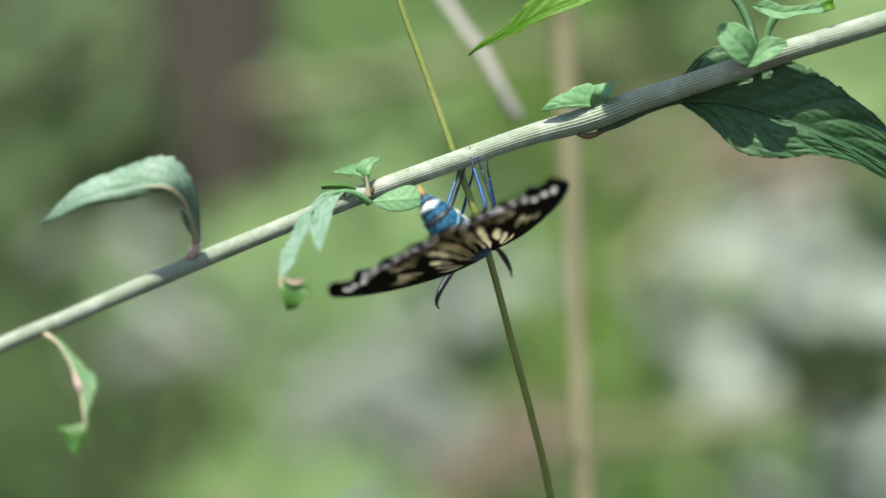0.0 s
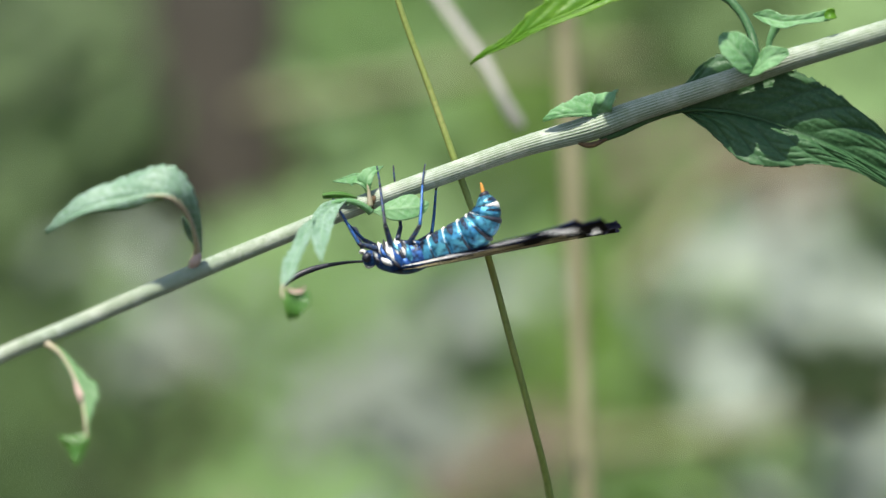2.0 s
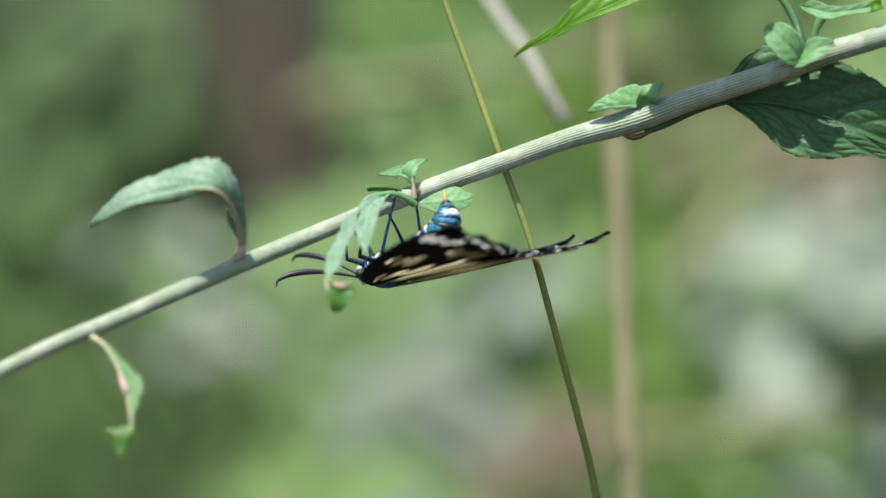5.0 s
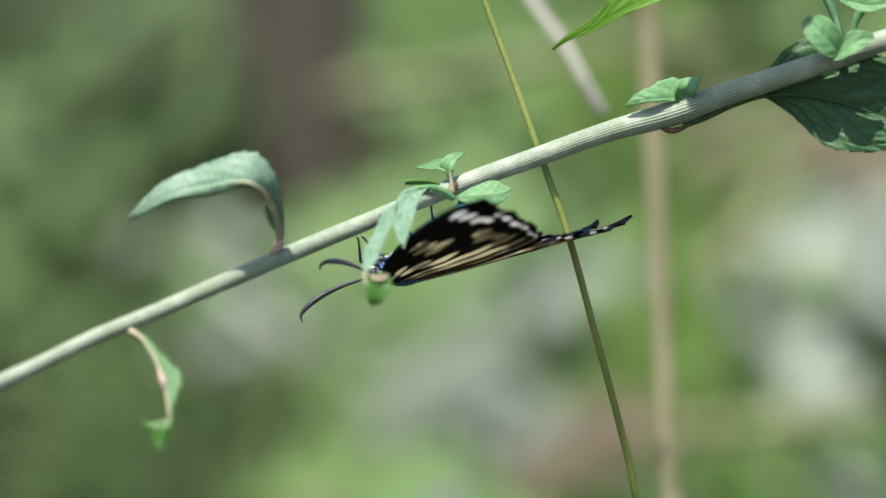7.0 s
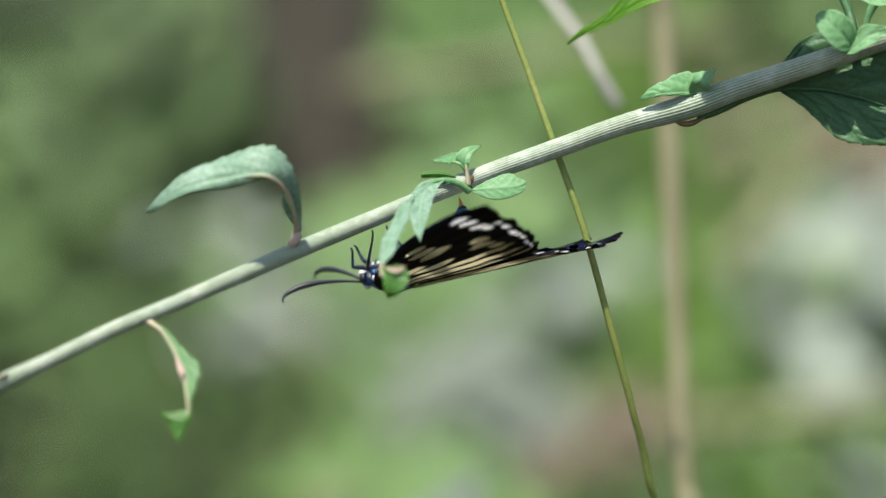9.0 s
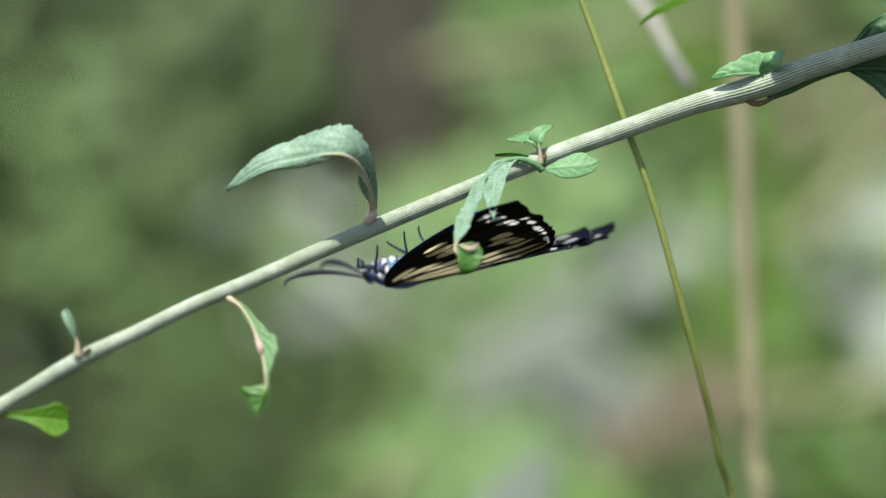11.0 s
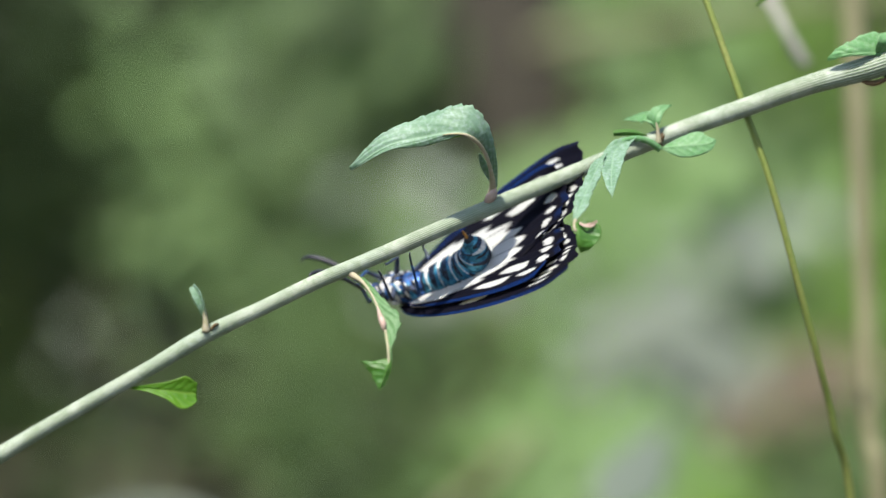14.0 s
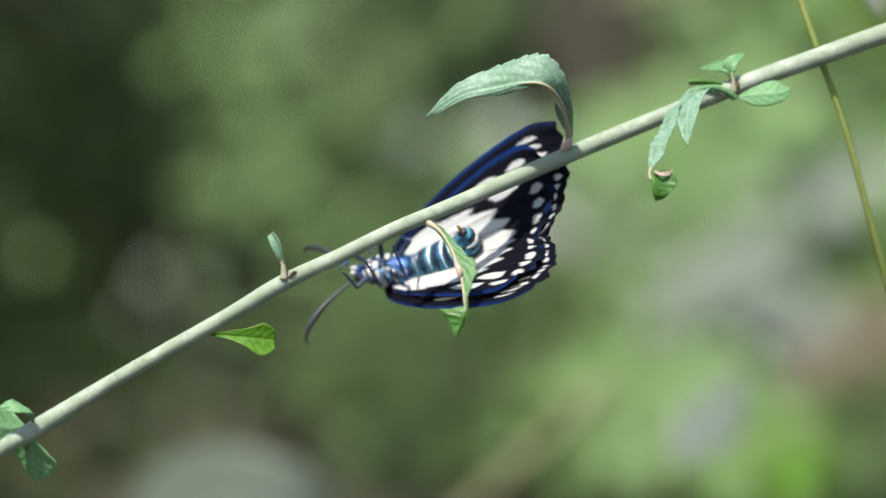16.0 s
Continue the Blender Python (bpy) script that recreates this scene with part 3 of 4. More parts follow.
def shrub_leaf(kind, material):
    """The mesh of a shrub leaf one metre long, in three widths."""
    if (kind, material.name) not in LEAF_MESHES:
        w = (250, 290, 330)[kind]
        ob = finish("leaf", blade([Vector((-0.5, 0, 0)), Vector((-0.15, 0, -0.03)), Vector((0.15, 0, -0.03)), Vector((0.5, 0, 0))], (0.1 * w, w, w, 0), (0.1 * w, w, w, 0), [Vector((0, 1, 0))], n=9, m=2, cup=0.12, veins=4, relief=0.012, thick=0.006), material)
        LEAF_MESHES[kind, material.name] = ob.data
        bpy.data.objects.remove(ob)
    return LEAF_MESHES[kind, material.name]


def leafy_shoot(centre, length, width, angle, tilt, material, dist, label):
    """A shoot of the shrubs behind: a stalk with leaves set thickest about its middle."""
    rnd = random.Random(int(centre[0] * 7 + centre[1]))
    k = U * dist / NEAR / 1000
    thing = tagged(new("leafy_shoot"), label, "shrub", "shrubs behind")
    c = far(*centre, dist)
    ax = Vector((math.cos(radians(angle)), 0, -math.sin(radians(angle))))
    ac = Vector((ax.z, 0, -ax.x))
    if ax.z < 0:
        ax = -ax
    part("stalk", tube(bmesh.new(), [c - ax * length * k * 0.75 + Vector((0, 0.1, -0.05)), c - ax * length * k * 0.3 + Vector((0, 0.05, 0)), c + ax * length * k * 0.3], (0.003, 0.0025, 0.0012), 10, 6), M_GRASS, thing)
    for n in range(66):
        p = c + ax * max(-0.7, min(0.7, rnd.gauss(0, 0.32))) * length * k + ac * max(-0.8, min(0.8, rnd.gauss(0, 0.36))) * width * k + Vector((0, rnd.uniform(-0.12, 0.2), 0))
        size = rnd.uniform(0.75, 1.15) * max(0.42 * width, 60) * k
        turn = rnd.uniform(0, 6.28)
        face = Vector((rnd.uniform(-0.3, 0.3), -math.cos(radians(tilt)), math.sin(radians(tilt)) + rnd.uniform(-0.25, 0.25))).normalized()
        d = face.orthogonal().normalized()
        d = (d * math.cos(turn) + face.cross(d) * math.sin(turn)).normalized()
        leaf = new("leaf", shrub_leaf(n % 3, material))
        m = Matrix((d, face.cross(d), face)).transposed().to_4x4() @ Matrix.Scale(size, 4)
        m.translation = p
        leaf.parent, leaf.matrix_basis = thing, m
    return thing


def backdrop_plants():
    tree = tagged(new("tree"), "brown tree with rough bark behind the shrubs", "tree", "trees behind")
    bm = tube(bmesh.new(), [far(330, 1480, 3.2), far(390, 1200, 3.2), far(415, 400, 3.2), far(425, -200, 3.2), far(430, -2500, 3.2)], [0.23, 0.18, 0.16, 0.15, 0.145], 40, 28, 9, 0.05)
    part("trunk", bm, M_BARK, tree)
    part("branch", tube(bmesh.new(), [far(430, -900, 3.2), far(620, -1300, 3.0), far(900, -1600, 2.9)], [0.05, 0.04, 0.02], 16, 12), M_BARK, tree)
    spots = [
        # u, v, length, width, angle, tilt, material, distance
        (270, 585, 400, 240, 25, 30, M_BG_PALE, 3.0),
        (300, 610, 300, 200, -20, 40, M_BG_PALE, 2.9),
        (230, 560, 300, 180, 10, 40, M_BG_PALE, 3.1),
        (740, 690, 420, 320, 20, 30, M_BG_PALE, 2.9),
        (700, 760, 380, 260, -30, 30, M_BG_PALE, 2.7),
        (800, 570, 340, 240, 30, 30, M_BG_PALE, 2.8),
        (1350, 610, 330, 300, -35, 35, M_BG_PALE, 2.6),
        (1370, 570, 300, 260, 30, 40, M_BG_PALE, 2.7),
        (1400, 650, 340, 260, 10, 40, M_BG_PALE, 2.5),
        (1330, 640, 300, 240, 60, 40, M_BG_PALE, 2.8),
        (1540, 560, 360, 300, 50, 35, M_BG_PALE, 2.9),
        (1640, 700, 380, 300, 20, 35, M_BG_SOFT, 2.9),
        (1300, 850, 420, 200, 10, 30, M_BG_SOFT, 2.5),
        (1500, 840, 380, 220, -20, 35, M_BG_PALE, 2.6),
        (1120, 560, 420, 240, -80, 20, M_BG_LIME, 2.6),
        (1150, 660, 420, 240, -70, 20, M_BG_LIME, 2.6),
        (1080, 800, 380, 220, 60, 10, M_BG_LIME, 2.4),
        (960, 460, 420, 260, 70, 20, M_BG_LIME, 2.9),
        (940, 640, 380, 260, -60, 15, M_BG_MID, 2.8),
        (1240, 420, 420, 240, 20, 25, M_BG_MID, 2.8),
        (1430, 420, 400, 240, 10, 30, M_BG_SOFT, 2.9),
        (1320, 300, 360, 150, 10, 20, M_BG_BROWN, 2.6),
        (1500, 250, 380, 260, -30, 30, M_BG_SOFT, 2.8),
        (1540, 120, 380, 260, 20, 30, M_BG_SOFT, 2.9),
        (1130, 90, 380, 200, 20, -10, M_BG_OLIVE, 3.0),
        (1320, 60, 380, 200, -10, 0, M_BG_OLIVE, 3.0),
        (720, 250, 460, 240, 70, 20, M_BG_MID, 2.9),
        (680, 440, 420, 260, 50, 25, M_BG_SOFT, 2.8),
        (870, 220, 420, 260, -50, 20, M_BG_LIME, 2.9),
        (830, 60, 380, 240, 30, 10, M_BG_MID, 3.0),
        (720, 70, 380, 200, -70, 10, M_BG_MID, 3.0),
        (520, 520, 340, 200, 30, 20, M_BG_MID, 2.9),
        (560, 620, 360, 220, -40, 15, M_BG_MID, 2.6),
        (560, 800, 360, 160, -35, 15, M_BG_LIME, 2.4),
        (470, 720, 300, 160, 30, 0, M_BG_DEAD, 2.7),
        (370, 780, 320, 160, 15, -20, M_BG_DEAD, 2.9),
        (300, 860, 380, 160, 10, 0, M_BG_DEAD, 2.7),
        (110, 100, 460, 240, 80, 15, M_BG_OLIVE, 3.0),
        (80, 260, 420, 240, 60, 15, M_BG_OLIVE, 3.0),
        (150, 340, 380, 180, 75, 5, M_BG_OLIVE, 3.0),
        (30, 460, 360, 220, 50, 10, M_BG_OLIVE, 2.9),
        (120, 780, 420, 240, 30, 0, M_BG_OLIVE, 2.6),
        (20, 700, 360, 240, 60, -20, M_BG_OLIVE, 2.8),
        (60, 880, 420, 240, 15, 0, M_BG_OLIVE, 2.6),
        (-150, 340, 420, 220, 85, 25, M_BG_MID, 3.0),
        (-150, 500, 380, 220, 70, 20, M_BG_SOFT, 3.0),
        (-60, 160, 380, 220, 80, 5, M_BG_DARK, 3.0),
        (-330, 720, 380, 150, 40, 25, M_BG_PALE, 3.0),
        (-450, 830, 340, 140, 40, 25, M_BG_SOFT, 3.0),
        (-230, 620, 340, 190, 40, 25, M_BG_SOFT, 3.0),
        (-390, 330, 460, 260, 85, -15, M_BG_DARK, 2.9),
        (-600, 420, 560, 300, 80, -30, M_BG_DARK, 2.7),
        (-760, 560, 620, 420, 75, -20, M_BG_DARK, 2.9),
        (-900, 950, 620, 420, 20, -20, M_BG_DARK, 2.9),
        (-150, 900, 420, 240, 30, -20, M_BG_DEAD, 2.6),
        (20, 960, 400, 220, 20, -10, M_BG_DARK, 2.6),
        (150, 960, 380, 200, 20, 0, M_BG_DEAD, 2.7),
        (340, 980, 360, 200, 20, 0, M_BG_MID, 2.7),
        (470, 900, 320, 150, -20, 30, M_BG_MID, 2.2),
        (860, 1010, 320, 180, -30, 20, M_BG_OLIVE, 2.1),
        (1000, 900, 380, 160, -10, 15, M_BG_MID, 2.4),
        (1500, 665, 130, 80, -40, -10, M_BG_DARK, 1.3),
        (905, 815, 230, 80, -25, 10, M_BG_BROWN, 1.9),
        (600, 985, 230, 170, 60, 25, M_BG_SOFT, 1.7),
        (690, 1010, 200, 130, 20, 25, M_BG_MID, 1.4),
        (760, 1060, 190, 100, 30, 25, M_BG_LIME, 1.3),
        (690, 750, 240, 200, 40, 35, M_BG_GREY, 2.0),
    ]
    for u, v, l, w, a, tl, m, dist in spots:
        lab = {M_BG_PALE: "shoot of pale glaucous leaves catching the sun", M_BG_SOFT: "leafy shoot of greyish green shrub leaves", M_BG_MID: "leafy shoot of mid green shrub leaves", M_BG_LIME: "shoot of yellow-green sunlit shrub leaves", M_BG_DARK: "shoot of shrub leaves with shade put into their dark colour", M_BG_BROWN: "dead brown leaves caught in the shrubs", M_BG_GREY: "shoot of glaucous leaves with half shade put into their dull colour", M_BG_OLIVE: "leafy shoot of dull olive green shrub leaves", M_BG_DEAD: "olive withered leaves low in the shrubs"}[m]
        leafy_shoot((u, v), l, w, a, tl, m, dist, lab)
    for pts, r in (([far(960, 800, 1.5), far(1200, 775, 1.5), far(1400, 745, 1.5), far(1700, 690, 1.5)], 0.006), ([far(120, 1195, 1.0), far(235, 1082, 0.99), far(330, 992, 0.98), far(440, 893, 0.97)], 0.0038), ([far(430, 190, 1.4), far(640, 160, 1.35), far(900, 115, 1.35), far(1150, 95, 1.35)], 0.005), ([far(1100, 520, 1.35), far(1300, 300, 1.4), far(1600, 250, 1.45)], 0.005)):
        twig = tagged(new("dead_twig"), "dry straw-coloured twig lying in the shrubs", "twig", "dry twigs")
        part("shaft", tube(bmesh.new(), pts, [r, r, r * 0.9, r * 0.8], 30, 10), M_STRAW, twig)
        for a, b in zip(pts, pts[1:]):
            p, d = a.lerp(b, 0.45), (b - a).normalized()
            part("node", tube(bmesh.new(), [p - d * r * 2, p, p + d * r * 2], [r * 0.8, r * 1.25, r * 0.8], 8, 10), M_STRAW, twig)
    pale = leaf_thing("pale_leaf", "broad pale glaucous leaf low among the shrubs")
    part("blade", blade([far(-500, 1260, 0.8), far(-390, 1170, 0.79), far(-270, 1150, 0.78), far(-140, 1185, 0.78), far(-30, 1290, 0.8)], (3, 18, 22, 18, 2), (3, 18, 18, 16, 2), [Vector((0, 0.15, 1))], n=30, m=6, cup=0.1, veins=7, relief=0.0006, thick=0.0004, seed=51), M_BG_GREY, pale)
    part("stalk", tube(bmesh.new(), [far(-500, 1260, 0.8), far(-560, 1330, 0.81), far(-580, 1500, 0.84)], (0.001, 0.0013, 0.0018), 12, 8), M_STRAW, pale)
    dull = leaf_thing("pale_leaf", "upright dull glaucous leaf among the shrubs")
    part("blade", blade([far(565, 1045, 0.76), far(598, 990, 0.785), far(632, 935, 0.815), far(675, 868, 0.85)], (1, 11, 10, 0.5), (1, 11, 10, 0.5), [Vector((1, 0, -0.2))], n=24, m=6, cup=0.1, veins=6, relief=0.0005, thick=0.0004, seed=52), M_BG_GREY, dull)
    part("stalk", tube(bmesh.new(), [far(565, 1045, 0.76), far(550, 1120, 0.775), far(540, 1500, 0.85)], (0.001, 0.0012, 0.0016), 12, 8), M_GRASS, dull)
    lime = leaf_thing("lime_leaf", "small lime-green sunlit leaf low in the shrubs")
    part("blade", blade([far(715, 1100, 0.8), far(745, 1075, 0.79), far(785, 1050, 0.79), far(825, 1030, 0.8)], (1, 6, 6, 0.5), (1, 6, 6, 0.5), [Vector((-0.4, 0.4, 1))], n=20, m=5, cup=0.15, veins=5, relief=0.0004, thick=0.0004, seed=53), M_LEAF_BRIGHT, lime)
    part("stalk", tube(bmesh.new(), [far(715, 1100, 0.8), far(690, 1170, 0.81), far(680, 1500, 0.85)], (0.0008, 0.001, 0.0014), 12, 8), M_GRASS, lime)
    # dense small foliage further back
    rnd = random.Random(4)
    verts, faces = [], []
    for _ in range(7000):
        x, y, z = rnd.uniform(-0.5, 1.9), rnd.uniform(3.4, 4.6), rnd.uniform(0.0, 2.0)
        size = rnd.uniform(0.04, 0.09)
        q = Euler((rnd.uniform(-1.0, 1.0), rnd.uniform(-0.9, 0.9), rnd.uniform(0, 6.28))).to_matrix()
        base = len(verts)
        for a, b, c in ((0, -1, 0), (0.42, -0.3, 0.06), (0.36, 0.4, 0.05), (0, 1, -0.1), (-0.36, 0.4, 0.05), (-0.42, -0.3, 0.06)):
            verts.append(Vector((x, y, z)) + q @ Vector((a, b, c)) * size)
        faces += [(base, base + 1, base + 2, base + 3), (base, base + 3, base + 4, base + 5)]
    me = bpy.data.meshes.new("thicket_foliage")
    me.from_pydata(verts, [], faces)
    me.materials.append(M_BG_THICKET)
    tagged(new("thicket_foliage", me), "dense small green leaves of the thicket", "foliage", kind="stuff")


def thicket_material():
    m = surface("thicket_leaf", (0.1, 0.17, 0.04), (0.06, 0.11, 0.03), (0.13, 0.2, 0.06), 2.0, 30, 0.6, through_light=0.3)
    return m


M_BG_THICKET = thicket_material()
backdrop_plants()


# ---------------------------------------------------------------- the moth
def attr_material(name, rough=0.5):
    """Wing scales: pigment and blue sheen are laid out on the wing itself."""
    m = bpy.data.materials.new(name)
    m.use_nodes = True
    nt = m.node_tree
    p = nt.nodes["Principled BSDF"]
    a = nt.nodes.new("ShaderNodeAttribute")
    a.attribute_name = "scales"
    g = nt.nodes.new("ShaderNodeAttribute")
    g.attribute_name = "sheen"
    grain = noise_tex(nt, 4500, 2, 0.3, 0.8)
    dark = nt.nodes.new("ShaderNodeMix")
    dark.data_type, dark.blend_type = "RGBA", "MULTIPLY"
    dark.inputs[0].default_value = 0.35
    nt.links.new(a.outputs["Color"], dark.inputs[6])
    nt.links.new(mix_rgb(nt, grain, (0.55, 0.55, 0.55), (1.0, 1.0, 1.0)), dark.inputs[7])
    nt.links.new(dark.outputs[2], p.inputs["Base Color"])
    nt.links.new(g.outputs["Fac"], p.inputs["Metallic"])
    p.inputs["Roughness"].default_value = rough
    p.inputs["Specular IOR Level"].default_value = 0.2
    bn = nt.nodes.new("ShaderNodeBump")
    bn.inputs["Strength"].default_value, bn.inputs["Distance"].default_value = 0.25, 0.0001
    nt.links.new(noise_tex(nt, 2600, 2, 0.2, 0.8), bn.inputs["Height"])
    nt.links.new(bn.outputs["Normal"], p.inputs["Normal"])
    tr = nt.nodes.new("ShaderNodeBsdfTranslucent")
    nt.links.new(a.outputs["Color"], tr.inputs["Color"])
    ms = nt.nodes.new("ShaderNodeMixShader")
    ms.inputs[0].default_value = 0.72
    nt.links.new(p.outputs[0], ms.inputs[1])
    nt.links.new(tr.outputs[0], ms.inputs[2])
    nt.links.new(ms.outputs[0], nt.nodes["Material Output"].inputs["Surface"])
    return m


M_WING = attr_material("wing_scales", 0.5)
M_BLUE = surface("blue_green_scales", (0.035, 0.19, 0.36), (0.09, 0.34, 0.44), (0.004, 0.012, 0.03), 520, 1300, 0.36, 0.5, bump=0.6)
M_BLUE_DEEP = surface("deep_blue_scales", (0.02, 0.08, 0.3), (0.008, 0.01, 0.02), (0.05, 0.17, 0.42), 900, 1600, 0.42, 0.45, bump=0.5)
M_WHITE = surface("white_scales", (0.7, 0.67, 0.6), (0.6, 0.6, 0.58), (0.32, 0.33, 0.36), 600, 3500, 0.8, bump=0.4)
M_BLACK = surface("black_chitin", (0.012, 0.012, 0.016), (0.02, 0.02, 0.03), (0.03, 0.035, 0.05), 500, 3000, 0.45)
M_BELLY = surface("belly_blue_black", (0.01, 0.011, 0.016), (0.028, 0.02, 0.018), (0.03, 0.08, 0.17), 600, 2000, 0.4, 0.2, bump=0.5)
M_LEG = surface("leg_blue_black", (0.02, 0.024, 0.035), (0.03, 0.08, 0.2), (0.12, 0.1, 0.09), 500, 2500, 0.45, 0.2)
M_SHIN = surface("shin_blue", (0.04, 0.16, 0.46), (0.035, 0.1, 0.3), (0.03, 0.04, 0.07), 400, 2500, 0.35, 0.4)
M_AMBER = surface("amber_ovipositor", (0.55, 0.24, 0.04), (0.45, 0.18, 0.03), (0.6, 0.3, 0.08), 900, 3500, 0.4)

CREAM, WHITE_P, INK, PLUM, SHEEN = (0.95, 0.85, 0.55), (0.95, 0.95, 0.94), (0.008, 0.007, 0.007), (0.014, 0.011, 0.015), (0.02, 0.10, 0.46)
HINGE = (1.0, 1.6, 1.9)                       # mm, mirrored for the other side
FORE = dict(lead=[(-0.5, 0), (1.5, 4.2), (6, 8.8), (13, 13.8), (21, 18.0), (28, 20.4), (33, 20.0)], trail=[(0.5, -0.6), (4, -1.4), (8, -1.9), (16, -2.2), (23, -1.8), (28, -0.8), (31, 1.0)], bulge=2.6)
HIND = dict(lead=[(1, 0), (2.5, 3.0), (6, 6.4), (13, 11.0), (20, 15.0), (26, 17.0), (29, 16.0)], trail=[(1, -0.3), (3, -1.8), (6, -2.8), (13, -3.8), (20, -3.8), (25, -2.6), (28.5, 0.0)], bulge=3.6)


def smooth_step(a, b, x):
    t = min(1, max(0, (x - a) / (b - a)))
    return t * t * (3 - 2 * t)


def blob(da, dr, wa, wr):
    return 1 - smooth_step(0.85, 1.08, math.sqrt((da / wa) ** 2 + (dr / wr) ** 2))


# light marks of the wings: place from base to margin, place from leading to trailing edge, half length, half width
FORE_MARKS = [(0.8, 0.11, 0.051, 0.020), (0.81, 0.18, 0.051, 0.021), (0.83, 0.25, 0.047, 0.023), (0.84, 0.32, 0.032, 0.023),
              (0.52, 0.17, 0.052, 0.033), (0.52, 0.25, 0.068, 0.039), (0.55, 0.34, 0.083, 0.045),
              (0.74, 0.44, 0.052, 0.037), (0.72, 0.52, 0.068, 0.043), (0.76, 0.6, 0.042, 0.033),
              (0.25, 0.34, 0.114, 0.053), (0.33, 0.47, 0.125, 0.050), (0.46, 0.56, 0.104, 0.045),
              (0.46, 0.69, 0.374, 0.037), (0.46, 0.8, 0.406, 0.048), (0.55, 0.915, 0.374, 0.027)]
FORE_DOTS = [(0.92, 0.31, 0.024, 0.022), (0.925, 0.39, 0.026, 0.026), (0.925, 0.475, 0.028, 0.028), (0.925, 0.56, 0.028, 0.028), (0.925, 0.645, 0.028, 0.028), (0.925, 0.73, 0.026, 0.026), (0.925, 0.81, 0.024, 0.024), (0.92, 0.885, 0.02, 0.02)]
HIND_MID = [(0.62, 0.17, 0.08, 0.05), (0.71, 0.31, 0.07, 0.055)]
HIND_DOTS = [(0.79, 0.15, 0.054, 0.033), (0.86, 0.27, 0.044, 0.038), (0.875, 0.41, 0.044, 0.046), (0.885, 0.55, 0.041, 0.046), (0.89, 0.69, 0.033, 0.044), (0.893, 0.81, 0.028, 0.038)]


def marks(table, r, a):
    return max(blob(a - q[1] + 0.006 * math.sin(40 * r + 9 * q[1]), r - q[0] + 0.005 * math.sin(90 * a), q[3], q[2]) for q in table)


SCALES = {}


def scale_colour(kind, under, r, a, gleam):
    """Pigment and sheen at r (base to margin) and a (leading to trailing edge)."""
    tone = WHITE_P
    if kind == "fore":
        dots, light = marks(FORE_DOTS, r, a), marks(FORE_MARKS, r, a)
        tone = WHITE_P if under or dots > light or (r > 0.7 and a < 0.36) else CREAM
        light = max(dots, light) * smooth_step(0.07, 0.10, a)
        sheen = 0.85 * (1 - smooth_step(0.02, 0.05, a)) * (1 - 0.8 * smooth_step(0.65, 0.9, r)) + 0.04
    else:
        edge = float(np.interp(a, [0, 0.10, 0.16, 0.30, 0.45, 0.60, 0.75, 0.9, 1], [0.02, 0.10, 0.40, 0.55, 0.65, 0.71, 0.75, 0.77, 0.79])) + 0.025 * math.cos(a * 44)
        centre = 1 - smooth_step(edge - 0.012, edge + 0.012, r)
        rib = 0.55 * (1 - smooth_step(0.004, 0.008, min(abs(a - 0.27), abs(a - 0.45), abs(a - 0.62), abs(a - 0.78)))) * smooth_step(0.3, 0.5, r)
        light = max(centre * (1 - rib), marks(HIND_MID, r, a), marks(HIND_DOTS, r, a))
        sheen = max((0.2 + 0.2 * math.sin(a * 31)) * smooth_step(0.93, 0.97, r) * smooth_step(0.1, 0.35, a), (1 - smooth_step(0.035, 0.065, a)) * 0.8, 0.03)
    light, sheen = min(light, 1.0), min(sheen, 1.0)
    sheen *= (1 - light) * (gleam if under else 0.08)
    ink = PLUM if under else INK
    base = tuple(ink[i] + (SHEEN[i] - ink[i]) * sheen for i in range(3))
    return tuple(base[i] + (tone[i] - base[i]) * light for i in range(3)), 0.65 * sheen


